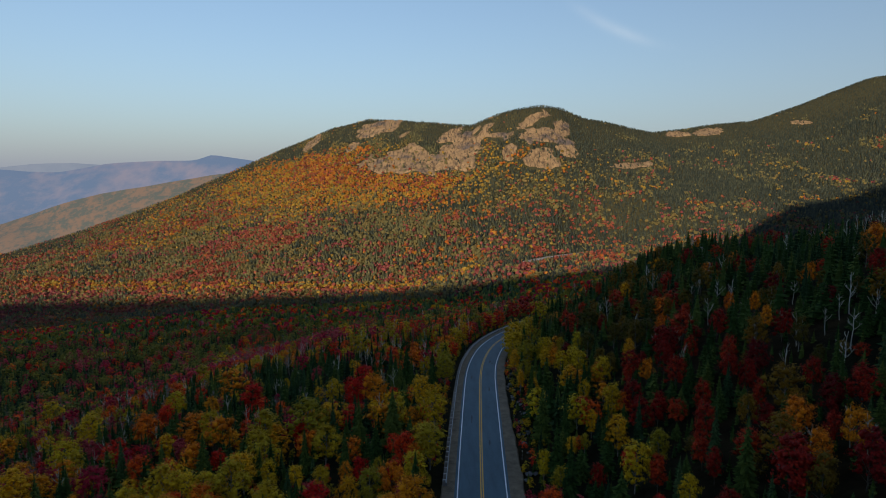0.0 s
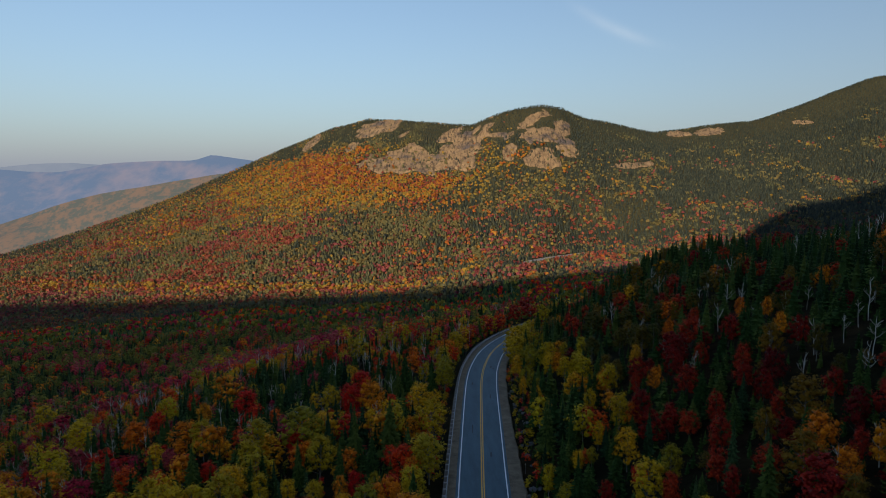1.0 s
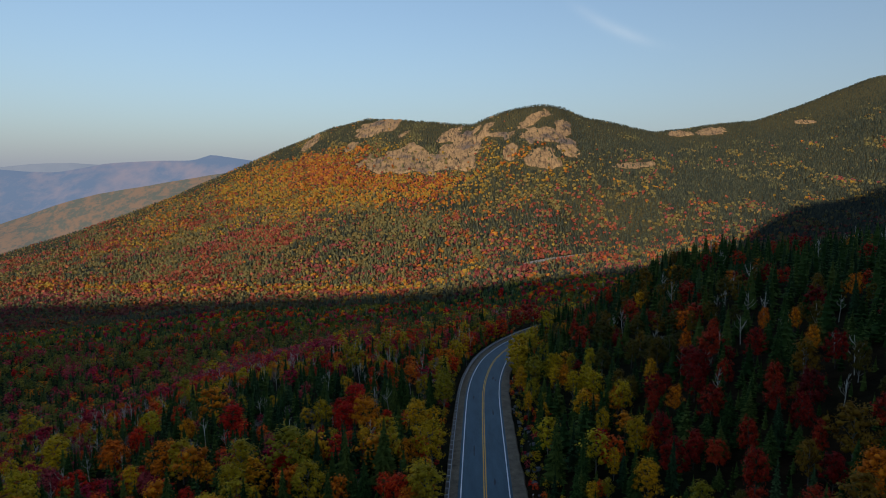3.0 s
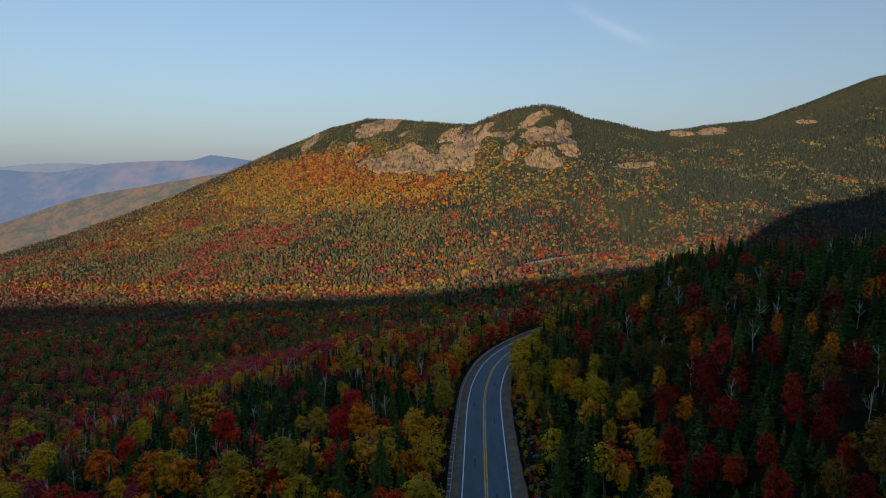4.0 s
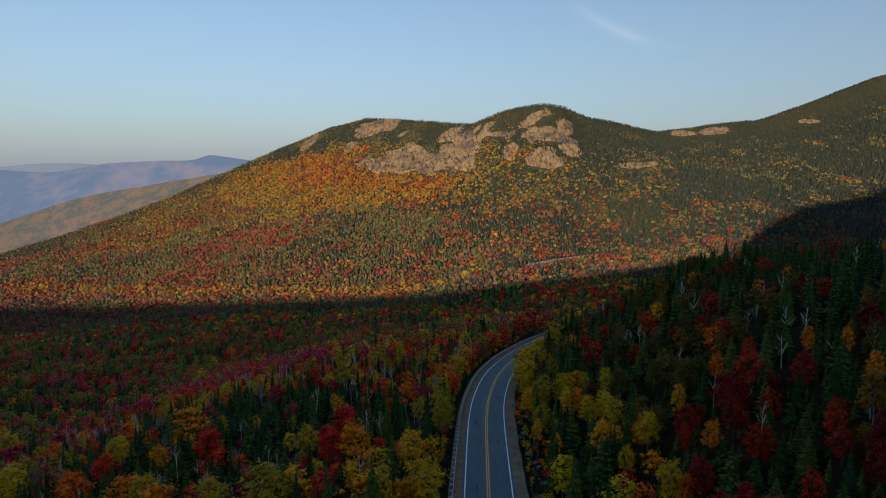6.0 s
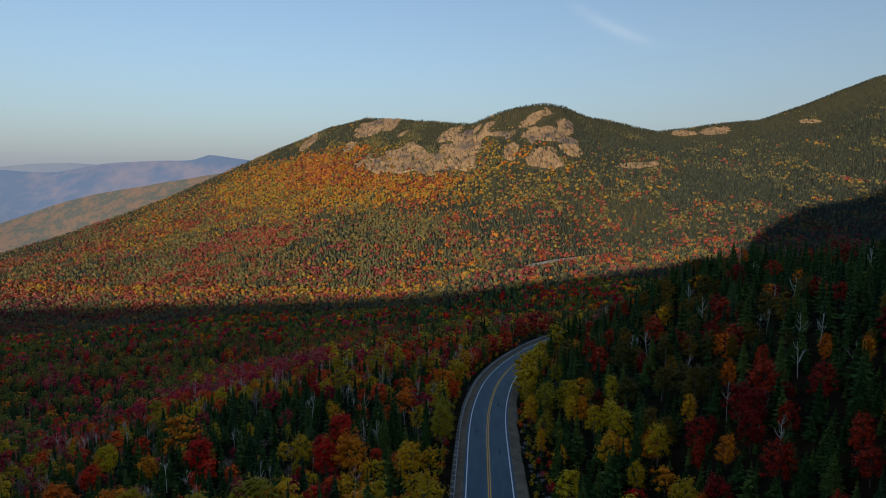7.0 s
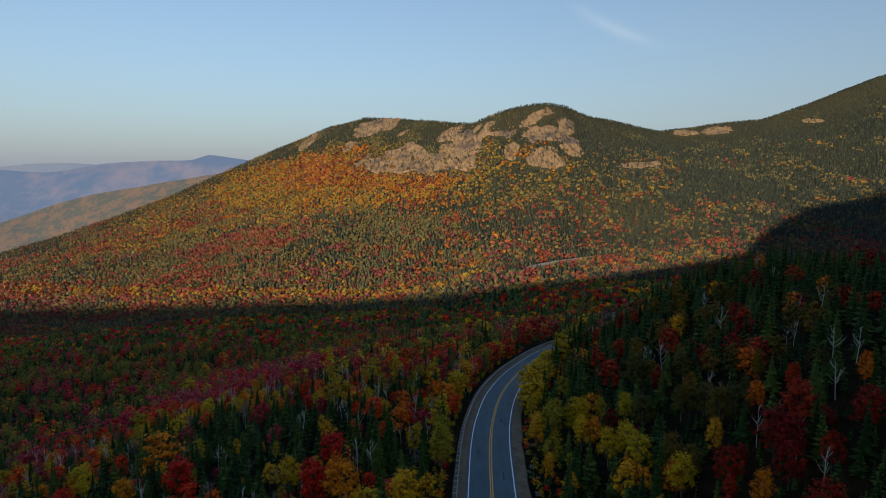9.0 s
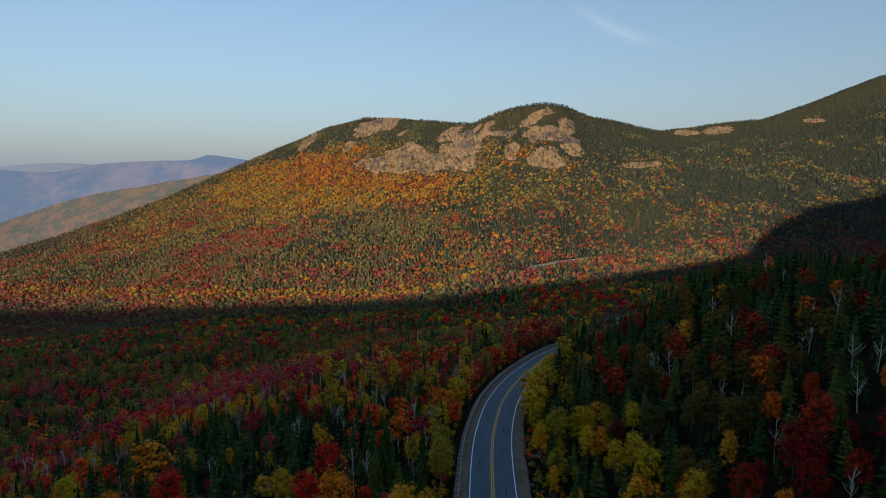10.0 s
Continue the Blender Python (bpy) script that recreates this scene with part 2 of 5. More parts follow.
# hillside leaf colours muted and lightened, putting sun and haze into the leaves
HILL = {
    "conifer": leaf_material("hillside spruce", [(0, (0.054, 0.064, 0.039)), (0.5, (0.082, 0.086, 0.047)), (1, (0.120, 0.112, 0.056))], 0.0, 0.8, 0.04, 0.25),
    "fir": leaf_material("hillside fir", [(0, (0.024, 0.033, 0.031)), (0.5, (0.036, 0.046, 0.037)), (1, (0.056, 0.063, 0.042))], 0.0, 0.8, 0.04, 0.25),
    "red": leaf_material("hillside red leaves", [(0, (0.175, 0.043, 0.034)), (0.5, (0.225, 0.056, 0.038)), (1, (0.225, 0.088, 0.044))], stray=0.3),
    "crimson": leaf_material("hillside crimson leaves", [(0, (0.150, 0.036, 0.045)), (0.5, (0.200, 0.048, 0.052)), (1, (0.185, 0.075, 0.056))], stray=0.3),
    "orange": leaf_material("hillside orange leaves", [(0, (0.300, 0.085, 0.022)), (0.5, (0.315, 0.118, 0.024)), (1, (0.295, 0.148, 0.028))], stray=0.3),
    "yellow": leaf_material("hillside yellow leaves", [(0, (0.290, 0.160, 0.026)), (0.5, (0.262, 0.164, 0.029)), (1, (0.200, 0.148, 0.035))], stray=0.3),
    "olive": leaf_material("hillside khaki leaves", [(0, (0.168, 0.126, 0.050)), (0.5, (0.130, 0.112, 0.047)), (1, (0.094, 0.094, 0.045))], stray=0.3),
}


def bark_material(name, a, b_, scale):
    m, n, l, b = node_material(name)
    t = noise_tex(n, l, scale)
    r = ramp(n, [(0.3, a), (0.7, b_)])
    l.new(t.outputs[0], r.inputs[0])
    l.new(r.outputs[0], b.inputs["Base Color"])
    b.inputs["Roughness"].default_value = 0.85
    return m


BARK = bark_material("dark bark", (0.05, 0.04, 0.03), (0.13, 0.11, 0.09), 6)
PALE_BARK = bark_material("bleached bark", (0.40, 0.38, 0.33), (0.64, 0.61, 0.53), 4)
BIRCH_BARK = bark_material("birch bark", (0.10, 0.09, 0.08), (0.30, 0.28, 0.26), 5)
GREY_TWIG = bark_material("grey twigs", (0.16, 0.12, 0.11), (0.30, 0.25, 0.23), 3)


def ground_material():
    m, n, l, b = node_material("forest floor")
    t1, t2 = noise_tex(n, l, 0.03, 6), noise_tex(n, l, 0.35, 5)
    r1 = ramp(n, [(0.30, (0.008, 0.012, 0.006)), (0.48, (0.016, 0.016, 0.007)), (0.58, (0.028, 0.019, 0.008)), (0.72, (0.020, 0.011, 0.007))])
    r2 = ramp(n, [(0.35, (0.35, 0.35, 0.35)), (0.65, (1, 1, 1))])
    l.new(t1.outputs[0], r1.inputs[0])
    l.new(t2.outputs[0], r2.inputs[0])
    mx = n.new("ShaderNodeMix")
    mx.data_type, mx.blend_type = "RGBA", "MULTIPLY"
    mx.inputs[0].default_value = 1.0
    l.new(r1.outputs[0], mx.inputs[6])
    l.new(r2.outputs[0], mx.inputs[7])
    # ground colour lightened across the valley, standing in for haze over dark gaps
    tc, sp, mr, lifted = n.new("ShaderNodeTexCoord"), n.new("ShaderNodeSeparateXYZ"), n.new("ShaderNodeMapRange"), n.new("ShaderNodeMix")
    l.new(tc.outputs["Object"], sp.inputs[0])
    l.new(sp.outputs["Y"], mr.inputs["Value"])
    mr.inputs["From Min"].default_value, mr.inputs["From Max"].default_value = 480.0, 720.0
    lifted.data_type = "RGBA"
    l.new(mr.outputs[0], lifted.inputs[0])
    l.new(mx.outputs[2], lifted.inputs[6])
    lifted.inputs[7].default_value = (0.048, 0.046, 0.026, 1)
    l.new(lifted.outputs[2], b.inputs["Base Color"])
    b.inputs["Roughness"].default_value = 0.95
    b.inputs["Specular IOR Level"].default_value = 0.05
    bp = n.new("ShaderNodeBump")
    bp.inputs["Strength"].default_value, bp.inputs["Distance"].default_value = 0.8, 0.6
    l.new(t2.outputs[0], bp.inputs["Height"])
    l.new(bp.outputs[0], b.inputs["Normal"])
    return m


GROUND_MAT = ground_material()


def mottled(name, lo, hi, scale, rough=0.85, bump=0.3, stretch=(1, 1, 1)):
    m, n, l, b = node_material(name)
    t = noise_tex(n, l, scale, 6, 0.65)
    mp = n.new("ShaderNodeMapping")
    mp.inputs["Scale"].default_value = stretch
    tc = n.new("ShaderNodeTexCoord")
    l.new(tc.outputs["Object"], mp.inputs[0])
    l.new(mp.outputs[0], t.inputs["Vector"])
    t2 = noise_tex(n, l, scale * 9, 3)
    mixed = math_node(n, l, "ADD", math_node(n, l, "MULTIPLY", t.outputs[0], 0.7), math_node(n, l, "MULTIPLY", t2.outputs[0], 0.3))
    r = ramp(n, [(0.38, lo), (0.62, hi)])
    l.new(mixed, r.inputs[0])
    l.new(r.outputs[0], b.inputs["Base Color"])
    b.inputs["Roughness"].default_value = rough
    bp = n.new("ShaderNodeBump")
    bp.inputs["Strength"].default_value, bp.inputs["Distance"].default_value = bump, 0.5 / scale
    l.new(mixed, bp.inputs["Height"])
    l.new(bp.outputs[0], b.inputs["Normal"])
    return m


def granite():
    """Tan granite: weathered orange and grey patches, dark water streaks down the slope, joint cracks."""
    m, n, l, b = node_material("granite")
    tc, mp = n.new("ShaderNodeTexCoord"), n.new("ShaderNodeMapping")
    mp.inputs["Scale"].default_value = (1.0, 0.28, 0.28)
    mp.inputs["Rotation"].default_value = (0, 0, radians(24))
    l.new(tc.outputs["Object"], mp.inputs[0])
    patch, streak, grain = noise_tex(n, l, 0.035, 6, 0.65), noise_tex(n, l, 0.22, 5, 0.7), noise_tex(n, l, 0.5, 4, 0.7)
    l.new(mp.outputs[0], streak.inputs["Vector"])
    crack = n.new("ShaderNodeTexVoronoi")
    crack.feature = "DISTANCE_TO_EDGE"
    crack.inputs["Scale"].default_value = 0.085
    l.new(mp.outputs[0], crack.inputs["Vector"])
    tone = ramp(n, [(0.34, (0.085, 0.070, 0.068)), (0.46, (0.205, 0.136, 0.074)), (0.62, (0.285, 0.188, 0.100))])
    l.new(patch.outputs[0], tone.inputs[0])
    last = tone.outputs[0]
    for fac, stops in ((streak.outputs[0], [(0.38, (0.22, 0.22, 0.24)), (0.50, (1, 1, 1))]), (grain.outputs[0], [(0.30, (0.55, 0.55, 0.55)), (0.62, (1.1, 1.1, 1.1))]),
                       (crack.outputs["Distance"], [(0.0, (0.62, 0.60, 0.58)), (0.05, (1, 1, 1))])):
        r, mx = ramp(n, stops), n.new("ShaderNodeMix")
        mx.data_type, mx.blend_type = "RGBA", "MULTIPLY"
        mx.inputs[0].default_value = 1.0
        l.new(fac, r.inputs[0])
        l.new(last, mx.inputs[6])
        l.new(r.outputs[0], mx.inputs[7])
        last = mx.outputs[2]
    l.new(last, b.inputs["Base Color"])
    b.inputs["Roughness"].default_value = 0.9
    bp = n.new("ShaderNodeBump")
    bp.inputs["Strength"].default_value, bp.inputs["Distance"].default_value = 0.6, 1.5
    l.new(streak.outputs[0], bp.inputs["Height"])
    l.new(bp.outputs[0], b.inputs["Normal"])
    return m


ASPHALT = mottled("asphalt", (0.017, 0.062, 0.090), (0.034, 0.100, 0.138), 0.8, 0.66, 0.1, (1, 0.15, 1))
GRAVEL = mottled("gravel shoulder", (0.11, 0.082, 0.052), (0.23, 0.175, 0.115), 0.7, 0.95, 0.5)
WHITE_PAINT = mottled("white road paint", (0.82, 0.83, 0.84), (0.92, 0.92, 0.93), 1.5, 0.6, 0.05)
YELLOW_PAINT = mottled("yellow road paint", (0.80, 0.38, 0.02), (0.90, 0.46, 0.03), 1.5, 0.6, 0.05)
STEEL = mottled("galvanised steel", (0.18, 0.19, 0.20), (0.30, 0.31, 0.32), 3, 0.45, 0.05)
STEEL.node_tree.nodes["Principled BSDF"].inputs["Metallic"].default_value = 0.6
ROCK = granite()
# lighter copy of the asphalt: sun and sky sheen put into the far road's colour
SUNLIT_ASPHALT = mottled("sunlit asphalt", (0.15, 0.15, 0.155), (0.22, 0.22, 0.225), 0.4, 0.7, 0.1)

# ---- ground ----
gx = step_axis(-80, 120, 3.0, 22.0, -5200, 5200)
gy = step_axis(50, 270, 3.0, 10.0, -2600, 5600, 3.0)
GX, GY = np.meshgrid(gx, gy)
GZ = height(GX, GY)
d_, z_ = road_side(GX, GY)
d_, z_ = d_.reshape(GX.shape), z_.reshape(GX.shape)
GZ = np.where(np.abs(d_) < 8.5, z_ - 0.35, GZ)
idx = np.arange(GX.size).reshape(GX.shape)
quads = np.stack([idx[:-1, :-1], idx[:-1, 1:], idx[1:, 1:], idx[1:, :-1]], -1).reshape(-1, 4)
tris = np.concatenate([quads[:, [0, 1, 2]], quads[:, [0, 2, 3]]])
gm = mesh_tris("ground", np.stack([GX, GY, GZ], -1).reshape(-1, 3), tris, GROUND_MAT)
gm.polygons.foreach_set("use_smooth", [True] * len(gm.polygons))
ground = tagged(new("ground", gm), "wooded mountain ground sloping into a valley", "ground", kind="structure")


# ---- roads ----
def strip(line, zs, lo, hi, lift, thick=0.0, ragged=0.0):
    """A band beside a line, from lo to hi metres to its right; thick gives it sides."""
    tan = np.gradient(line, axis=0)
    tan /= np.hypot(*tan.T)[:, None]
    right = np.stack([tan[:, 1], -tan[:, 0]], 1)
    worn = ragged * (fractal(line[:, 0], line[:, 1], 7, 401) - 0.5)[:, None]
    a, b = line + right * (lo + (worn if lo < 0 else 0)), line + right * (hi + (worn if hi > 0 else 0))
    rows = [np.column_stack([a, zs + lift]), np.column_stack([b, zs + lift])]
    if thick:
        rows = [np.column_stack([a - right * 0.3, zs + lift - thick])] + rows + [np.column_stack([b + right * 0.3, zs + lift - thick])]
    v = np.stack(rows, 1)
    k = v.shape[1]
    n = len(line)
    f = [(i * k + j, i * k + j + 1, (i + 1) * k + j + 1, (i + 1) * k + j) for i in range(n - 1) for j in range(k - 1)]
    return v.reshape(-1, 3), f


def build_road(line, zs, label, top):
    road = tagged(new("road", mesh_from("road", *strip(line, zs, -3.75, 3.75, 0.0, 0.25), top)), label, "road", kind="structure")
    for name, lo, hi, lift, mat in (("edge_line", -3.43, -3.27, 0.012, WHITE_PAINT), ("edge_line", 3.27, 3.43, 0.012, WHITE_PAINT),
                                    ("centre_line", -0.23, -0.08, 0.012, YELLOW_PAINT), ("centre_line", 0.08, 0.23, 0.012, YELLOW_PAINT)):
        part(name, mesh_from(name, *strip(line, zs, lo, hi, lift), mat), road)
    part("shoulder", mesh_from("shoulder", *strip(line, zs, -5.5, -3.7, -0.03, 0.5, 0.5), GRAVEL), road, "brown gravel shoulder")
    part("shoulder", mesh_from("shoulder", *strip(line, zs, 3.7, 5.5, -0.03, 0.5, 1.5), GRAVEL), road, "grey gravel shoulder")
    return road


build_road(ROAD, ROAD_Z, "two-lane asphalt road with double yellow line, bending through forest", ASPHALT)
build_road(FAR_ROAD, FAR_ROAD_Z, "pale stretch of the same road far down the valley", SUNLIT_ASPHALT)


# ---- tree shapes ----
def tube(points, radii, sides=5):
    """A tapered tube along points."""
    p = np.array(points, float)
    v, f = [], []
    for k in range(len(p)):
        t = p[min(k + 1, len(p) - 1)] - p[max(k - 1, 0)]
        t /= np.linalg.norm(t) + 1e-9
        a = np.cross(t, (0.31, 0.95, 0.02))
        a /= np.linalg.norm(a) + 1e-9
        b = np.cross(t, a)
        for s in range(sides):
            w = 2 * math.pi * s / sides
            v.append(p[k] + radii[k] * (math.cos(w) * a + math.sin(w) * b))
    for k in range(len(p) - 1):
        for s in range(sides):
            i, j = k * sides + s, k * sides + (s + 1) % sides
            f += [(i, j, j + sides), (i, j + sides, i + sides)]
    return np.array(v), np.array(f)


def joined(pieces):
    vs, fs, n = [], [], 0
    for v, f in pieces:
        vs.append(v)
        fs.append(np.asarray(f) + n)
        n += len(v)
    return np.concatenate(vs), np.concatenate(fs)


def grafted(pieces):
    """Limbs grown onto the first piece, the trunk, so that the wood is one body."""
    v, f = joined(pieces)
    trunk, extra, n = pieces[0][0], [], len(pieces[0][0])
    for pv, _ in pieces[1:]:
        k = int(np.argmin(np.linalg.norm(trunk - pv[:3].mean(0), axis=1)))
        extra += [(k, n, n + 1), (k, n + 1, n + 2)]
        n += len(pv)
    return v, np.concatenate([f, np.array(extra)]) if extra else f


def leaf_cards(centres, normals, size, rng):
    """Small four-sided leaf sprays, each bent along its middle."""
    n = len(centres)
    nn = normals / (np.linalg.norm(normals, axis=1)[:, None] + 1e-9)
    a = np.cross(nn, rng.normal(size=(n, 3)))
    a /= np.linalg.norm(a, axis=1)[:, None] + 1e-9
    b = np.cross(nn, a)
    s = (size * rng.uniform(0.6, 1.35, n))[:, None]
    v = np.stack([centres + a * s, centres + b * s * 0.7 + nn * s * 0.25, centres - a * s, centres - b * s * 0.7 + nn * s * 0.25], 1).reshape(-1, 3)
    i = np.arange(n)[:, None] * 4
    return v, np.concatenate([i + [[0, 1, 2]], i + [[0, 2, 3]]])


# the dense inside of a leaf clump
CORE = np.array([(1, 0, 0), (-0.5, 0.87, 0), (-0.5, -0.87, 0), (0, 0, 0.8), (0, 0, -0.8)], float)
CORE_FACES = np.array([(0, 1, 3), (1, 2, 3), (2, 0, 3), (1, 0, 4), (2, 1, 4), (0, 2, 4)])


def broadleaf_shapes(seed, high, wide, clumps, leaves, size):
    """Trunk with limbs and a domed crown of leaf clumps, unit: metres. Returns two meshes' arrays."""
    rng = np.random.RandomState(seed)
    lean = rng.uniform(-0.06, 0.06, 2)
    base = high * rng.uniform(0.14, 0.24)
    mid, tall = base + (high - base) * 0.42, (high - base) * 0.55
    wood = [tube([(0, 0, -0.6), (lean[0] * base, lean[1] * base, base), (lean[0] * high, lean[1] * high, high * 0.80)], [0.017 * high, 0.012 * high, 0.003 * high], 6)]
    cs, ns, core = [], [], []
    heart = np.array([lean[0] * mid, lean[1] * mid, mid - 0.15 * tall])
    squash, lobe = rng.uniform(0.82, 1.18), rng.uniform(0, 6.28)
    for k in range(clumps):
        # clumps lie over a dome, a few of them inside it
        u = -0.62 + 1.60 * ((k + 0.5) / clumps) ** 0.9
        a = k * 2.4 + rng.uniform(-0.45, 0.45)
        flat = math.sqrt(max(0.0, 1 - min(abs(u), 1.0) ** 2.2))
        out = rng.uniform(0.45, 1.12) * (1 + 0.16 * math.sin(2 * a + lobe))
        r = wide * 0.40 * flat * out
        z = mid + tall * min(u, 1.0) * rng.uniform(0.80, 1.04)
        c = np.array([math.cos(a) * r * squash + lean[0] * z, math.sin(a) * r / squash + lean[1] * z, z])
        cr = wide * rng.uniform(0.11, 0.20) * (28.0 / max(clumps, 16)) ** 0.33
        if k % 2 == 0:
            root = np.array([lean[0] * z * 0.6, lean[1] * z * 0.6, max(base * 0.8, z - r * 0.9 - 0.3)])
            wood.append(tube([root, c], [0.006 * high, 0.002 * high], 3))
        d = rng.normal(size=(leaves, 3))
        d /= np.linalg.norm(d, axis=1)[:, None]
        d[:, 2] = np.where(d[:, 2] < -0.35, -d[:, 2], d[:, 2])
        if leaves > 10:
            core.append((c + CORE * cr * rng.uniform(0.55, 0.75), CORE_FACES))
        cs.append(c + d * cr * rng.uniform(0.5, 1.4, (leaves, 1)) * [1, 1, 0.85])
        ns.append(d * 0.7 + (c - heart) / (0.36 * wide) + [0, 0, 0.35] + rng.normal(scale=0.45, size=(leaves, 3)))
    cards = leaf_cards(np.concatenate(cs), np.concatenate(ns), size, rng)
    return grafted(wood), joined([cards] + core)


def conifer_shapes(seed, high, wide, tiers, arms, slim=2.4):
    """Spruce: straight stem and whorls of drooping, toothed boughs."""
    rng = np.random.RandomState(seed)
    v, f, n = [], [], 0
    for k in range(tiers):
        u = k / (tiers - 1.0)
        z = high * (0.10 + 0.86 * u)
        reach = wide * 0.5 * ((1 - u) ** 0.85 + 0.05) * rng.uniform(0.82, 1.1)
        m = max(4, int(round(arms * (1 - 0.45 * u))))
        for j in range(m):
            a = 2 * math.pi * (j + 0.5 * (k % 2)) / m + rng.uniform(-0.25, 0.25)
            r = reach * rng.uniform(0.62, 1.15)
            drop = r * rng.uniform(0.22, 0.5) - 0.05
            w = r * (slim / m) * rng.uniform(0.8, 1.2) + 0.04
            o, t = np.array([math.cos(a), math.sin(a), 0]), np.array([-math.sin(a), math.cos(a), 0])
            up = np.array([0, 0, 1.0])
            zc = up * (z + rng.uniform(-0.12, 0.12))
            pts = [zc + up * 0.14, zc + o * r * 0.6 + t * w - up * drop * 0.85, zc + o * r - up * drop * rng.uniform(0.45, 0.9), zc + o * r * 0.6 - t * w - up * drop * 0.85,
                   zc + o * r * 0.55 + up * (0.08 - drop * 0.3)]
            v.append(np.array(pts))
            f.append(np.array([(0, 1, 4), (0, 4, 3), (4, 1, 2), (4, 2, 3)]) + n)
            n += len(pts)
    for low, top, a, b in ((0.93, 1.02, 0.09, 0.01), (0.10, 0.90, wide * 0.27, 0.04)):
        tip = tube([(0, 0, high * low), (0, 0, high * top)], [a, b], 5)
        v.append(tip[0])
        f.append(tip[1] + n)
        n += len(tip[0])
    return tube([(0, 0, -0.6), (0, 0, high * 0.5), (0, 0, high * 0.97)], [0.014 * high, 0.009 * high, 0.002 * high], 6), (np.concatenate(v), np.concatenate(f))


def snag_shapes(seed, high, spread, arms, twigs):
    """Bare standing tree: a pale stem that forks, with upswept broken limbs."""
    rng = np.random.RandomState(seed)
    lean = rng.uniform(-0.10, 0.10, 2)
    stem = [np.array([lean[0] * s * high + rng.uniform(-0.1, 0.1), lean[1] * s * high + rng.uniform(-0.1, 0.1), s * high - (0.6 if s == 0 else 0)]) for s in (0, 0.25, 0.5, 0.75, 1.0)]
    stemmed = tube(stem, [0.011 * high, 0.0092 * high, 0.0078 * high, 0.006 * high, 0.0028 * high], 6)
    limbs = []
    for k in range(arms):
        u = rng.uniform(0.35, 0.92)
        p = np.array([np.interp(u, (0, 0.25, 0.5, 0.75, 1), [s[c] for s in stem]) for c in range(3)])
        a = rng.uniform(0, 2 * math.pi)
        r = spread * (1.15 - u) * rng.uniform(0.5, 1.1)
        q = p + [math.cos(a) * r * 0.5, math.sin(a) * r * 0.5, r * rng.uniform(0.3, 0.7)]
        e = q + [math.cos(a + rng.uniform(-0.6, 0.6)) * r * 0.4, math.sin(a) * r * 0.4, r * rng.uniform(0.4, 0.9)]
        limbs.append(tube([p, q, e], [0.0068 * high, 0.0052 * high, 0.0028 * high], 4))
        for _ in range(twigs):
            g = q + (e - q) * rng.uniform(0, 0.8)
            h2 = g + rng.normal(size=3) * r * 0.25 + [0, 0, r * 0.3]
            limbs.append(tube([g, h2], [0.0035 * high, 0.0012 * high], 3))
    return stemmed, joined(limbs)


KINDS = {
    "conifer": ("spruce_tree", "dark green spruce with layered drooping boughs", "spruces on the slope"),
    "fir": ("fir_tree", "slim blue-green balsam fir with dense boughs", "firs on the slope"),
    "red": ("red_maple", "bright red maple in autumn leaf", "red maples on the slope"),
    "deep": ("dark_red_maple", "deep red maple in full autumn leaf", "dark red maples on the slope"),
    "dull": ("half_turned_birch", "birch with dull olive leaves", "half-turned birches on the slope"),
    "crimson": ("crimson_maple", "dark crimson maple in autumn leaf", "crimson maples on the slope"),
    "orange": ("orange_maple", "glowing orange maple in autumn leaf", "orange maples on the slope"),
    "yellow": ("yellow_birch", "golden yellow birch in autumn leaf", "yellow birches on the slope"),
    "olive": ("young_birch", "yellow-green birch just turning colour", "green birches on the slope"),
    "snag": ("dead_tree", "bleached leafless dead tree with broken limbs", "dead trees on the slope"),
    "bare": ("bare_tree", "grey leafless tree with fine twigs", "bare trees on the slope"),
}

VARIANTS = {}
for kind in KINDS:
    for k in range(6):
        fine = k < 3                       # 0-2 stand close to the flight line, 3-5 further off
        sd = 100 * (list(KINDS).index(kind) + 1) + k
        if kind in ("conifer", "fir"):
            wide = (3.3 if kind == "conifer" else 2.6) + 0.25 * (k % 3)
            wood, crown = conifer_shapes(sd, 7.6, wide, 25, 15, 1.5) if fine else conifer_shapes(sd, 7.6, wide, 14, 10, 1.6)
            mats = (BARK, LEAF[kind])
        elif kind == "snag":
            wood, crown = snag_shapes(sd, 7.2, 2.4, 8, 2)
            mats = (PALE_BARK, PALE_BARK)
        elif kind == "bare":
            wood, crown = snag_shapes(sd, 7.6, 3.2, 18, 5)
            mats = (GREY_TWIG, GREY_TWIG)
        else:
            wide, high = {"red": (4.6, 6.6), "deep": (4.6, 6.6), "crimson": (4.6, 6.2), "orange": (5.0, 6.6), "yellow": (4.2, 6.8), "olive": (4.4, 6.8), "dull": (4.4, 6.8)}[kind]
            wide *= 0.94 + 0.09 * (k % 3)
            wood, crown = broadleaf_shapes(sd, high, wide, 38, 34, 0.135) if fine else broadleaf_shapes(sd, high, wide, 21, 15, 0.22)
            mats = (BIRCH_BARK if kind in ("yellow", "olive", "dull") else BARK, LEAF[kind])
        VARIANTS[kind, k] = (mesh_tris("trunk", *wood, mats[0]), mesh_tris("crown", *crown, mats[1]))


def make_tree(kind, variant):
    name, label, group = KINDS[kind]
    root = tagged(new(name), label, "tree", group)
    root.empty_display_size = 0.5
    part("trunk", VARIANTS[kind, variant][0], root)
    part("crown", VARIANTS[kind, variant][1], root)
    return root


MASTERS, COUNT = {}, {}


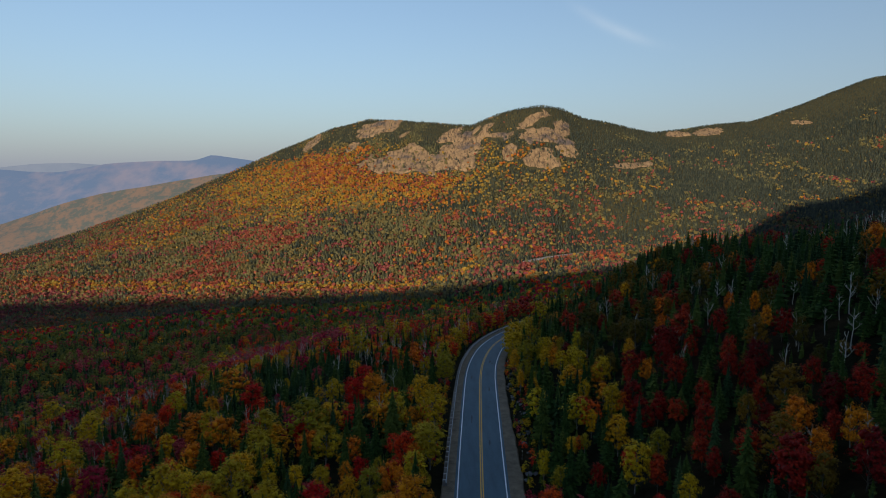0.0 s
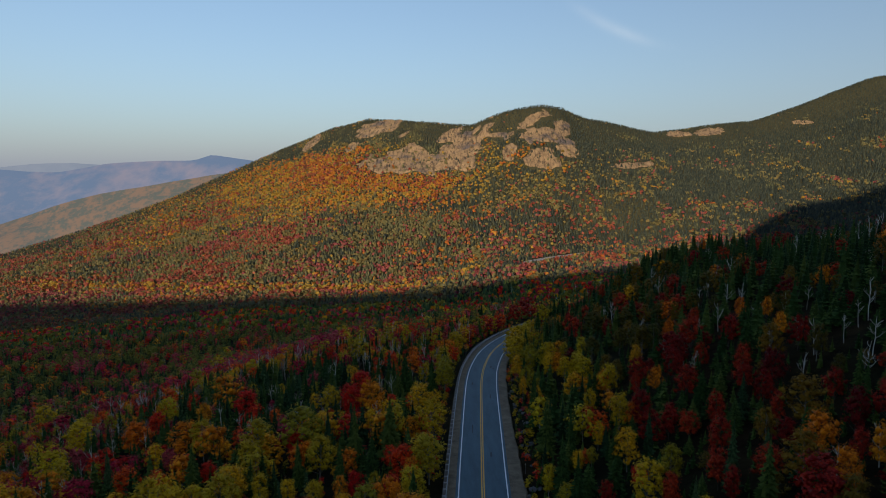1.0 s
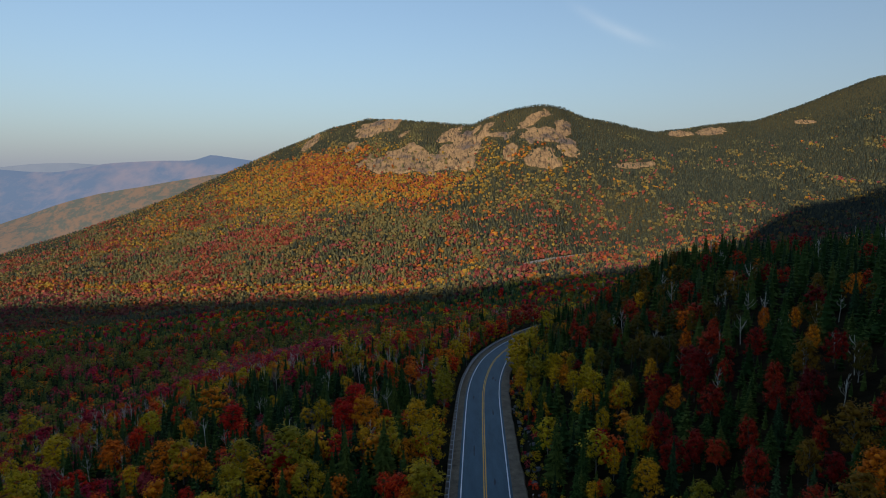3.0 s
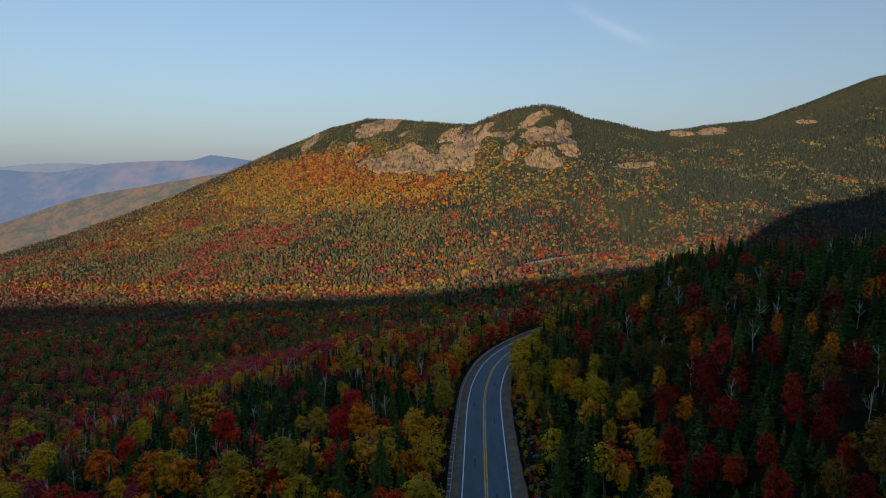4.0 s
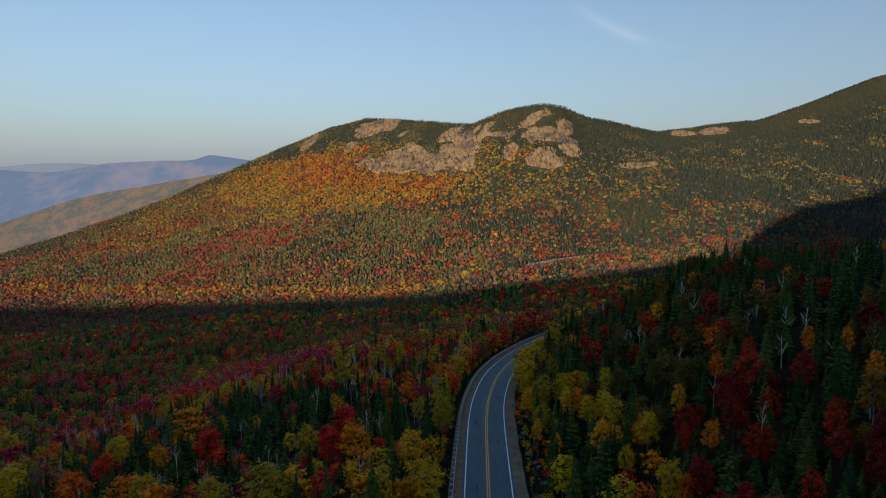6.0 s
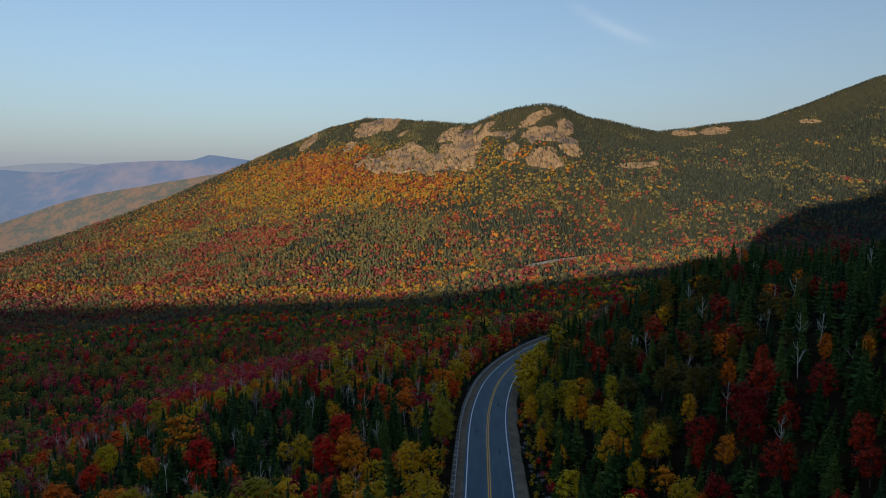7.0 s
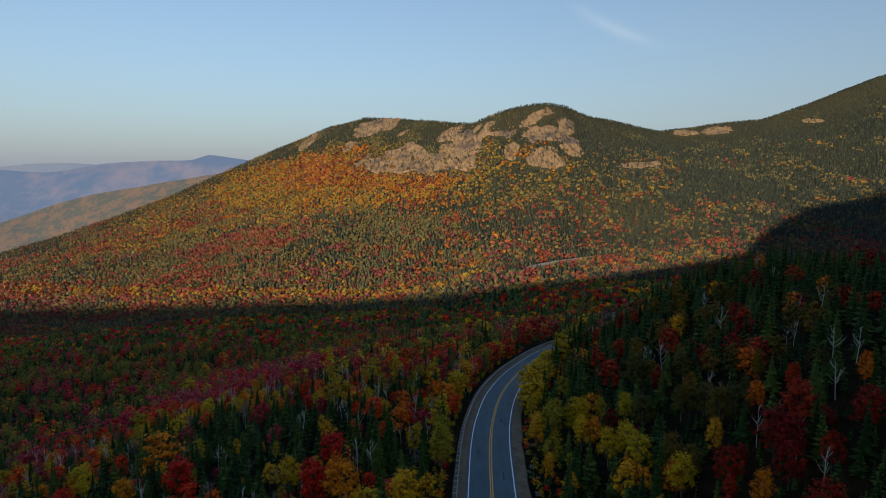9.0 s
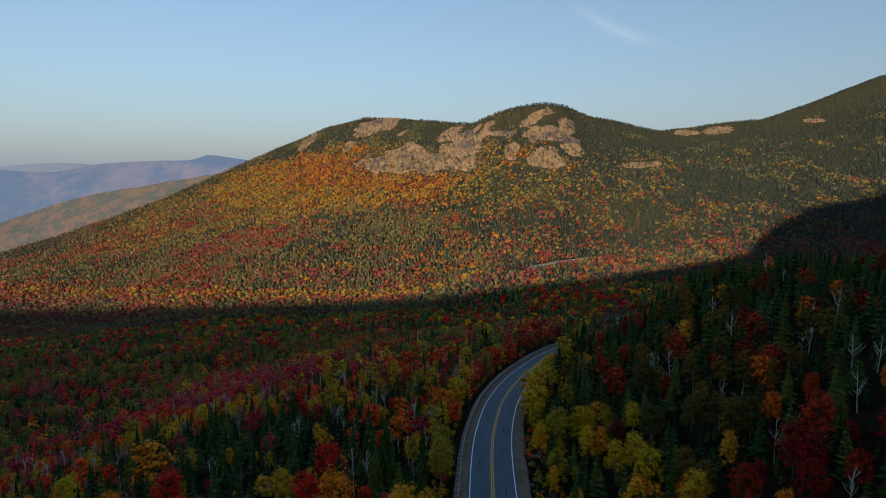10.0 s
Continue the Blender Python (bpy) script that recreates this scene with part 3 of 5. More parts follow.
def plant(kind, x, y, z, size, turn, variant):
    key = (kind, variant)
    m = pose(x, y, z - 0.1, 0, 0, turn)
    COUNT[kind] = COUNT.get(kind, 0) + 1
    if key not in MASTERS:
        ob = MASTERS[key] = make_tree(kind, variant)
        ob.matrix_basis = m
    else:
        ob = copy_thing(MASTERS[key], m)
    ob.scale = (size, size, size * random.uniform(0.9, 1.12))
    return ob


# ---- where which tree grows ----
ORDER = ["conifer", "red", "crimson", "orange", "yellow", "olive", "snag", "bare", "fir"]


def near_line(x, y, points, reach):
    """1 on a plan line, falling to 0 over reach."""
    p, best = np.array(points, float), np.full(len(x), 1e9)
    for a, b in zip(p[:-1], p[1:]):
        t = np.clip(((x - a[0]) * (b - a)[0] + (y - a[1]) * (b - a)[1]) / ((b - a) ** 2).sum(), 0, 1)
        best = np.minimum(best, np.hypot(x - a[0] - t * (b - a)[0], y - a[1] - t * (b - a)[1]))
    return np.exp(-(best / reach) ** 2)


def mix_at(x, y):
    """Shares of the kinds over the plan, one row a point."""
    n = len(x)
    w = np.zeros((n, 8))
    d, _ = road_side(x, y)
    drift = fractal(x, y, 90, 47)

    def lay(mask, shares):
        s = np.array(shares, float)[None, :] * np.asarray(mask, float)[:, None]
        w[:] = w * (1 - np.asarray(mask, float)[:, None]) + s

    lay(np.ones(n), (0.32, 0.14, 0.05, 0.17, 0.15, 0.12, 0.03, 0.02))
    lay((y < 175).astype(float), (0.44, 0.09, 0.08, 0.13, 0.09, 0.06, 0.07, 0.04))
    lay(step(-62, -78, x) * (y < 260), (0.46, 0.10, 0.17, 0.03, 0.02, 0.11, 0.05, 0.06))
    # uphill side: darker, more spruce and crimson, dead trees towards the crest
    right = step(14, 30, d) * (1 - step(260, 330, y))
    lay(right, (0.78, 0.04, 0.03, 0.01, 0.02, 0.09, 0.03, 0.0))
    lay(right * (1 - step(95, 112, y)), (0.80, 0.04, 0.03, 0.01, 0.01, 0.08, 0.02, 0.0))
    lay(right * step(45, 60, x) * step(70, 120, y), (0.84, 0.04, 0.01, 0.01, 0.01, 0.03, 0.06, 0.0))
    lay((d > 6) * (1 - step(20, 30, d)) * (y < 112), (0.68, 0.10, 0.01, 0.02, 0.05, 0.10, 0.02, 0.02))
    lay((d > 6) * (1 - step(14, 22, d)) * (y > 108) * (y < 205) * (x < 34), (0.46, 0.03, 0.01, 0.04, 0.19, 0.25, 0.01, 0.01))
    lay((d > 5) * step(150, 185, y) * step(32, 42, x) * (y < 420), (0.86, 0.01, 0.03, 0.01, 0.01, 0.06, 0.02, 0.0))
    # downhill: a belt of spruce and dead wood, a crimson band, then dark green
    left = (d < -8)
    lay((d < -9) * step(112, 126, y) * (1 - step(175, 195, y)) * step(-95, -75, x), (0.58, 0.06, 0.10, 0.02, 0.03, 0.04, 0.18, 0.05))
    band = step(175, 215, y + 0.35 * x) * (1 - step(330, 420, y)) * left
    lay(band, (0.20, 0.16, 0.46, 0.03, 0.0, 0.07, 0.04, 0.07))
    lay((d < -8) * step(-50, -30, x) * step(150, 180, y) * (1 - step(320, 380, y)), (0.52, 0.10, 0.14, 0.02, 0.03, 0.12, 0.05, 0.02))
    lay(left * step(320, 410, y + 160 * (drift - 0.5)), (0.44, 0.06, 0.13, 0.02, 0.0, 0.32, 0.0, 0.03))
    lay(left * step(-90, -150, x) * step(150, 190, y) * (y < 640), (0.48, 0.06, 0.10, 0.02, 0.0, 0.30, 0.0, 0.04))
    # the hollow past the bend
    lay(step(-30, 15, x) * step(222, 250, y) * (1 - step(540, 620, y)), (0.58, 0.08, 0.06, 0.02, 0.03, 0.21, 0.01, 0.01))
    # valley floor and lower mountain slope
    lay(step(560, 660, y), (0.46, 0.15, 0.08, 0.03, 0.01, 0.27, 0, 0))
    lay(step(620, 680, y) * (1 - step(740, 800, y)) * (x < 0), (0.35, 0.26, 0.13, 0.03, 0.01, 0.22, 0, 0))
    lay(step(40, 140, x) * step(560, 660, y) * (1 - step(850, 950, y)), (0.44, 0.12, 0.15, 0.02, 0.01, 0.26, 0, 0))
    s = step(800, 950, y)
    lay(s, (0.55, 0.02, 0.02, 0.01, 0.03, 0.37, 0, 0))
    lay(s * step(150, 260, x), (0.80, 0.02, 0.02, 0.01, 0.04, 0.11, 0, 0))
    lay(step(-150, -260, x) * step(700, 760, y) * (1 - step(930, 1010, y)), (0.32, 0.25, 0.20, 0.02, 0.0, 0.21, 0, 0))
    lay(s * step(-260, -340, x) * step(930, 1010, y), (0.38, 0.12, 0.05, 0.04, 0.08, 0.33, 0, 0))
    lay(np.exp(-((x - 210) / 75) ** 2 - ((y - 812) / 32) ** 2), (0.40, 0.36, 0.12, 0.04, 0.0, 0.08, 0, 0))
    warm = np.exp(-((x + 180) / 150) ** 2) * np.exp(-((y - 1115 + 0.9 * (x + 160)) / 80) ** 2)
    lay(np.clip(warm * 1.5, 0, 1), (0.06, 0.12, 0.0, 0.46, 0.32, 0.04, 0, 0))
    lay(0.8 * np.exp(-((x - 75) / 70) ** 2 - ((y - 992) / 34) ** 2), (0.30, 0.03, 0.0, 0.22, 0.34, 0.11, 0, 0))
    cy = np.interp(x, CREST_X, CREST_Y)
    lay(step(-150, -60, y - cy) * (x > -420) * (1 - np.clip(warm, 0, 1)), (0.93, 0.0, 0.0, 0.01, 0.02, 0.04, 0, 0))
    # clumping: sharpen shares by patchy noise, one field a kind
    for k in range(8):
        patchy = 0.35 + 1.9 * step(0.32, 0.68, fractal(x, y, 22 if k != 0 else 30, 60 + 5 * k))
        stands = 0.10 + 2.6 * step(0.42, 0.66, fractal(x, y, 75, 160 + 5 * k)) if k in (1, 2, 3, 4) else 1.0
        w[:, k] *= patchy * (1 + (stands - 1) * step(500, 640, y))
    w /= w.sum(1)[:, None]
    # bright trees along the foot of the cliffs and at the edge of the sunlight
    lay(0.97 * near_line(x, y, ((-270, 1245), (-184, 1153), (-138, 1090), (-75, 1024), (-5, 1012)), 38), (0.06, 0.30, 0.0, 0.44, 0.16, 0.04, 0, 0))
    lay(0.92 * near_line(x, y, ((-430, 1320), (-362, 1206), (-292, 1099), (-215, 1045), (-118, 1008)), 46), (0.16, 0.06, 0.0, 0.20, 0.44, 0.14, 0, 0))
    lay(0.75 * near_line(x, y, ((74, 1080), (80, 1010), (141, 935), (229, 960), (290, 930)), 26), (0.36, 0.02, 0.0, 0.10, 0.34, 0.18, 0, 0))
    lay(0.8 * near_line(x, y, ((90, 850), (153, 822), (250, 835)), 26), (0.34, 0.30, 0.16, 0.02, 0.0, 0.18, 0, 0))
    lay(0.85 * near_line(x, y, ((330, 800), (420, 795), (560, 810)), 14), (0.34, 0.30, 0.14, 0.04, 0.0, 0.18, 0, 0))
    lay(0.85 * near_line(x, y, ((-560, 862), (-487, 828), (-241, 732), (-100, 700), (30, 678)), 14), (0.18, 0.16, 0.0, 0.16, 0.42, 0.08, 0, 0))
    w = np.column_stack([w, w[:, 0] * 0.6 * step(0.3, 0.7, fractal(x, y, 40, 131)) * (1 + 8 * step(30, 260, x) * step(720, 820, y)) * (1 + 6 * step(-130, -60, y - cy)) * (1 + (2 + 6 * step(150, 300, x)) * step(0.50, 0.62, fractal(x, y, 115, 137)) * step(740, 800, y))])
    w[:, 0] *= 0.7
    # fewer bright trees on the right-hand slopes
    high = step(60, 260, x) * step(740, 820, y)
    w[:, 1:3] *= (1 - 0.25 * high)[:, None]
    w[:, 3:5] *= (1 - 0.6 * high)[:, None]
    w[:, 5] *= 1 + 0.9 * high
    blue = step(-40, 130, x) * step(540, 640, y)
    w[:, 8] += 1.1 * w[:, 0] * blue
    w[:, 0] *= 1 - 0.5 * blue
    w[:, 5] *= 1 - 0.15 * blue
    low_left = step(-60, -160, x) * step(640, 680, y)
    w[:, 0] *= 1 - 0.4 * low_left
    w[:, 8] *= 1 - 0.5 * low_left
    w[:, 5] *= 1 + 0.4 * low_left
    w[:, 1:3] *= (1 + 0.25 * low_left)[:, None]
    return w / w.sum(1)[:, None]


def choose(x, y, seed):
    r = np.random.RandomState(seed).rand(len(x))
    # on the far slopes like stands by like
    r = np.where(y > 470, np.mod(0.28 * r + 5.0 * fractal(x, y, 24, 211), 1.0), r)
    return np.minimum((np.cumsum(mix_at(x, y), 1) < r[:, None]).sum(1), 8)


def scatter(x0, x1, y0, y1, gap, seed):
    rng = np.random.RandomState(seed)
    X, Y = np.meshgrid(np.arange(x0, x1, gap), np.arange(y0, y1, gap))
    X = X + (np.arange(X.shape[0])[:, None] % 2) * gap * 0.5 + rng.uniform(-0.42, 0.42, X.shape) * gap
    Y = Y + rng.uniform(-0.42, 0.42, Y.shape) * gap
    return X.ravel(), Y.ravel()


def far_from_roads(x, y, near, far):
    d, _ = road_side(x, y)
    keep = np.abs(d) > near
    df = np.min(np.hypot(x[:, None] - FAR_ROAD[None, :, 0], y[:, None] - FAR_ROAD[None, :, 1]), 1) if len(x) < 90000 else np.full(len(x), 99.0)
    return keep & (df > far)


# ---- forest cover past the single trees ----
def merged(shapes, x, y, z, size, turn, which, tints):
    """Many trees in one mesh from a few shapes."""
    vs, fs, ts, n = [], [], [], 0
    for k, (v, f) in enumerate(shapes):
        sel = np.where(which == k)[0]
        if not len(sel):
            continue
        c, s = np.cos(turn[sel])[:, None], np.sin(turn[sel])[:, None]
        sz = size[sel][:, None]
        px, py = v[None, :, 0] * sz, v[None, :, 1] * sz
        P = np.stack([px * c - py * s + x[sel][:, None], px * s + py * c + y[sel][:, None], v[None, :, 2] * sz + z[sel][:, None]], -1)
        vs.append(P.reshape(-1, 3))
        fs.append((f[None] + (n + np.arange(len(sel)) * len(v))[:, None, None]).reshape(-1, 3))
        ts.append(np.repeat(tints[sel], len(v)))
        n += len(sel) * len(v)
    return np.concatenate(vs), np.concatenate(fs), np.concatenate(ts)


def far_crown(seed, high, wide):
    """A far crown of ten leaf masses, ragged in outline."""
    rng = np.random.RandomState(seed)
    d = rng.normal(size=(10, 3))
    d[:, 2] = np.abs(d[:, 2]) - 0.35
    d /= np.linalg.norm(d, axis=1)[:, None]
    c = d * rng.uniform(0.35, 0.68, (10, 1)) * [wide * 0.5, wide * 0.5, high * 0.5] + [0, 0, high * 0.52]
    return leaf_cards(c, d + rng.normal(scale=0.2, size=(10, 3)), wide * 0.32, rng)


def far_conifer(seed, high, wide):
    rng = np.random.RandomState(seed)
    v, f, n = [], [], 0
    for z0, z1, r in ((0.10, 0.66, 0.5), (0.40, 1.0, 0.36)):
        a = np.arange(4) * 2 * math.pi / 4 + rng.uniform(0, 1)
        ring = np.stack([np.cos(a) * r * wide, np.sin(a) * r * wide, np.full(4, z0 * high)], 1) * rng.uniform(0.8, 1.25, (4, 1))
        v += [ring, np.array([[0, 0, z1 * high]])]
        f += [np.array([(n + i, n + (i + 1) % 4, n + 4) for i in range(4)])]
        n += 5
    return np.concatenate(v), np.concatenate(f)


MID, FAR = {}, {}
for kind in KINDS:
    j = list(KINDS).index(kind)
    if kind in ("conifer", "fir"):
        MID[kind] = [conifer_shapes(900 + k, 7.2, 3.3, 6, 6)[1] for k in range(4)]
        FAR[kind] = [far_conifer(950 + k, 5.9, 3.9) for k in range(5)]
    elif kind in ("snag", "bare"):
        MID[kind] = [joined(snag_shapes(900 + j + k, 7.8, 3.2, 5, 1)) for k in range(4)]
        FAR[kind] = MID[kind]
    else:
        MID[kind] = [broadleaf_shapes(900 + 10 * j + k, 6.2, 4.4, 10, 7, 0.50)[1] for k in range(5)]
        FAR[kind] = [far_crown(950 + 10 * j + k, 5.2, 4.9) for k in range(6)]

# finer spruces and firs for the groves by the road
GROVE = dict(MID)
for kind in ("conifer", "fir"):
    GROVE[kind] = [conifer_shapes(980 + k, 5.0 + 0.7 * k, 3.3 if kind == "conifer" else 2.7, 9, 7, 1.9)[1] for k in range(4)]

STUFF_LABEL = {"conifer": "dark green spruce forest covering the slopes", "fir": "blue-green firs among the forest", "red": "red maples scattered through the forest", "crimson": "crimson trees of the valley forest",
               "orange": "orange trees scattered through the forest", "yellow": "yellow birches scattered through the forest", "olive": "yellow-green trees of the forest",
               "snag": "bleached dead trees among the forest", "bare": "grey leafless trees among the forest"}


def cover(x, y, kinds, shapes, seed, suffix, leaf=LEAF, scale=1.0):
    rng = np.random.RandomState(seed)
    z = height(x, y) - 0.2
    for k, kind in enumerate(ORDER):
        sel = np.where(kinds == k)[0]
        if not len(sel):
            continue
        mat = {"snag": PALE_BARK, "bare": GREY_TWIG}.get(kind) or leaf[kind]
        size = rng.uniform(0.72, 1.22, len(sel)) * np.broadcast_to(scale, len(x))[sel]
        v, f, t = merged(shapes[kind], x[sel], y[sel], z[sel], size, rng.uniform(0, 6.28, len(sel)), rng.randint(0, len(shapes[kind]), len(sel)), rng.rand(len(sel)))
        ob = new(kind.replace("conifer", "spruce") + suffix, mesh_tris(kind + suffix, v, f, mat, t))
        tagged(ob, STUFF_LABEL[kind], "forest", kind="stuff")


def on_face(x, y, face):
    """1 in the middle of a bare face, 0 on its outline, less beyond."""
    cx, cy, ux, uy, vx, vy = face
    k = ux * vy - uy * vx
    p, q = ((x - cx) * vy - (y - cy) * vx) / k, ((y - cy) * ux - (x - cx) * uy) / k
    return 1 - p ** 2 - q ** 2


def rock_here(x, y):
    """How much bare granite shows on the mountain, 0 to 1."""
    r = np.full(np.shape(x), -3.0)
    for face in ROCKS:
        r = np.maximum(r, on_face(x, y, face))
    return r + (fractal(x, y, 34, 71) - 0.5) * 1.3 + (fractal(x + 0.6 * y, y, 13, 75) - 0.5) * 2.0 + 0.34


# bare faces: middle, and the two half axes
LONG_FACES = [(-47, 1112, 106, -54, 3, -42), (30, 1114, 48, 18, 8, -36), (-84, 1165, 38, 6, 5, -20), (12, 1169, 20, 8, 4, -19), (-131, 1308, 48, -14, 6, -35), (-278, 1358, 12, 34, 8, -17), (-179, 1261, 9, 16, 7, -18), (-76, 1232, 13, 5, 2, -8)]
DOME_FACES = [(144, 1084, 36, 23, 2, -13), (165, 1038, 44, -15, -5, -20), (197, 1055, 11, -14, -10, -21), (194, 1002, 14, -12, -12, -25), (151, 978, 22, -24, -10, -21), (106, 1014, 11, -11, -2, -20), (99, 1075, 22, -20, 0, -7), (166, 1093, 17, 3, 0, -6)]
SMALL_FACES = [(301, 1016, 38, 22, 4, -7), (449, 1219, 24, 5, 2, -9), (511, 1230, 27, 8, 4, -14), (698, 1244, 20, -9, -3, -8)]
ROCKS = LONG_FACES + DOME_FACES + SMALL_FACES


# trees that stand out along the road, by kind and side: place and width against the usual
OLIVE_LOW = [(-74.5, 191, 1.35), (-150.1, 233.5, 1.9), (-45.3, 119.1, 1.34), (-42.5, 91.5, 1.32), (-31.8, 89.2, 1.24), (-24.8, 138.3, 0.88), (-25.3, 111.9, 1.7), (-32.7, 112, 1.48), (-32.7, 106.7, 1.07), (-26.8, 92.9, 0.74), (-1.4, 105.3, 1.11), (-0.8, 89.6, 1.15), (-9.3, 86.9, 0.48), (-9.6, 79.2, 0.88), (-18.1, 87.9, 0.59), (0.8, 142.2, 0.88), (-19.4, 99.6, 1.09), (-24.8, 186.5, 1.39), (-44.3, 273.5, 1.44), (-17.7, 199.5, 1.49), (-1.8, 189.8, 1.21), (0.4, 133.4, 1.09), (-3.3, 141.6, 0.76), (-113.9, 314.6, 1.82)]
OLIVE_HIGH = [(29.6, 117, 0.74), (30.6, 112.6, 0.6), (24.4, 104.7, 0.45), (26, 94.2, 0.77), (50.5, 87.7, 0.61), (46.6, 91.9, 0.83), (41.9, 74.9, 0.97), (37.3, 74.5, 0.52), (34.9, 55.5, 0.7), (26.6, 74.9, 0.59), (17.1, 131.6, 0.68), (30.9, 131.9, 0.77), (37.9, 121.6, 0.9), (23.5, 180.5, 0.97), (20.4, 164.8, 0.87), (24.4, 160.1, 0.69), (19.6, 142.4, 1.11), (24, 141.9, 0.72), (34.5, 147, 1.03), (35.9, 130, 0.7), (26.9, 141, 0.51), (37.9, 125.7, 0.79), (46.9, 129.6, 0.56), (16.1, 157.2, 0.68)]
ORANGE_LOW = [(-52.8, 155.2, 1.64), (-63.4, 129.8, 1.33), (-67.7, 151, 0.67), (-49.7, 121, 1.33), (-53.1, 140.8, 0.77), (-88.8, 126.4, 1.01), (-111.2, 155.5, 1.27), (-14.1, 128.4, 1.3), (-5.3, 105.4, 0.69), (-6.8, 81.2, 0.79), (-14.1, 88.8, 0.45), (-7.6, 170.2, 0.86), (-22.2, 159, 0.75), (-7.4, 155.2, 1), (-71.4, 373, 1.46), (-0.3, 174.2, 0.67), (3.9, 173.4, 0.57)]
ORANGE_HIGH = [(24, 133.4, 0.61), (28.1, 110.7, 0.52), (27.6, 93, 0.45), (33.8, 101.9, 0.49), (52, 100.1, 0.45), (55.7, 111.3, 0.45), (53.6, 116.6, 0.45), (67.1, 114.7, 0.51), (84, 122.5, 1.16), (39.2, 67.6, 0.71), (37.7, 60.3, 0.55), (41.2, 60.2, 0.61), (97, 434.2, 1.9), (42.8, 122.2, 0.52), (35.4, 117.4, 0.55), (8.8, 201.2, 0.69)]
RED_LOW = [(-44.5, 142.9, 1.34), (-96.7, 178.1, 0.81), (-64.6, 141.9, 0.94), (-63.5, 130.7, 0.53), (-64.8, 116.8, 0.76), (-53.4, 105.8, 0.85), (-46.8, 103.3, 0.75), (-39, 105.2, 0.65), (-18.7, 145.9, 1.22), (-25.9, 110.8, 0.74), (-5.9, 91.7, 0.79), (-12.2, 88.5, 0.56), (-69, 159.5, 1.16), (-19, 131.7, 1.18), (-14.1, 168.5, 1.06), (3, 159.7, 0.65), (-8.3, 267.7, 0.7)]
RED_HIGH = [(19, 73.9, 0.48), (38.4, 108.9, 1.01), (32.8, 166.5, 0.72), (47.1, 106.4, 0.67), (42.6, 91.9, 0.59), (43.5, 85.4, 0.84), (72.6, 104.4, 0.84), (35.6, 83.5, 0.58), (33, 76.4, 0.7), (41.3, 83, 0.58), (33.3, 57.7, 1.15), (40.6, 63.2, 0.45), (46.4, 76.9, 0.53), (40.4, 77.9, 0.45), (31.5, 153.1, 0.9), (35.5, 260.7, 1.79), (30.1, 243.2, 1.49), (41.1, 102.5, 0.49), (43.6, 112.9, 0.93), (39, 106.9, 0.89), (37.1, 103.1, 0.65)]
CRIMSON_LOW = [(-112.4, 183.8, 1.37), (-49.1, 113.3, 0.75), (-71.5, 125.7, 0.53), (-59.4, 102.3, 1.21), (-74.9, 123.4, 0.73), (-31.9, 126.5, 0.66), (-55.9, 173.6, 0.8), (-92.9, 219.4, 1), (-104.6, 195.2, 1.31), (-41.3, 179.6, 0.97), (-33.6, 163.1, 0.66)]
CRIMSON_HIGH = [(33, 108, 0.66), (31.2, 103.8, 0.45), (28.8, 92.7, 0.77), (27.7, 85.1, 0.72), (35.8, 94.7, 0.7), (30.4, 86.2, 0.64), (50.8, 92.8, 0.61), (30.1, 70.1, 0.54), (29.8, 66.1, 0.45), (43.6, 68.7, 0.72), (46.1, 67.1, 0.8), (38.6, 54.7, 0.88), (24.6, 68.9, 0.53), (31, 196.7, 0.61), (48.2, 274, 0.91), (46.1, 196.7, 0.77), (48.8, 195.7, 0.61), (44, 157.6, 0.9), (36.5, 141.8, 0.58), (47.4, 121.7, 0.53)]
YELLOW_LOW = [(-81, 140.8, 1.78), (-76, 121.6, 1.46), (-99.6, 152.3, 0.88), (-52.3, 114.7, 0.84), (-72.3, 101.3, 1.56), (-31.6, 95.3, 1.09), (-33.5, 98.2, 0.85), (-4.5, 118.9, 1.09), (-12.6, 80.3, 0.66), (-11.7, 204.8, 1.05), (-97.6, 295.3, 1.05), (7.4, 222, 1.15), (-64.9, 149, 1.12)]
YELLOW_HIGH = [(16.8, 143.4, 0.87), (22.9, 142.4, 0.86), (26.2, 124.7, 0.87), (22.2, 91, 0.45), (23.7, 82, 0.72), (22.6, 70.8, 0.87), (14, 83.6, 0.48), (25.5, 62.1, 0.46), (64.4, 120.6, 0.63), (56.9, 107.1, 0.63), (16.2, 127.8, 0.47), (22.2, 134.1, 0.75), (24, 125.2, 0.73), (26.1, 119.1, 0.83), (28.6, 110.1, 0.72), (29.9, 137.5, 0.6), (39.8, 121.1, 0.79)]
CONIFER_LOW = [(-14.3, 103.3, 1.24), (-8.5, 102.9, 1.22), (-10.4, 94.1, 0.76), (-40.6, 102.3, 1.13), (-8.4, 142.1, 1.17), (-2.4, 138.5, 0.84), (-15.5, 95.5, 0.72), (-22.6, 99, 0.76), (-15.7, 155.1, 0.9), (-7, 137.3, 0.76), (-9.5, 135.8, 0.86), (-20.3, 146.7, 0.73), (-2.3, 128.6, 0.79), (-15, 135.4, 0.87), (-24, 140.2, 0.75), (-32.6, 150.6, 0.77)]
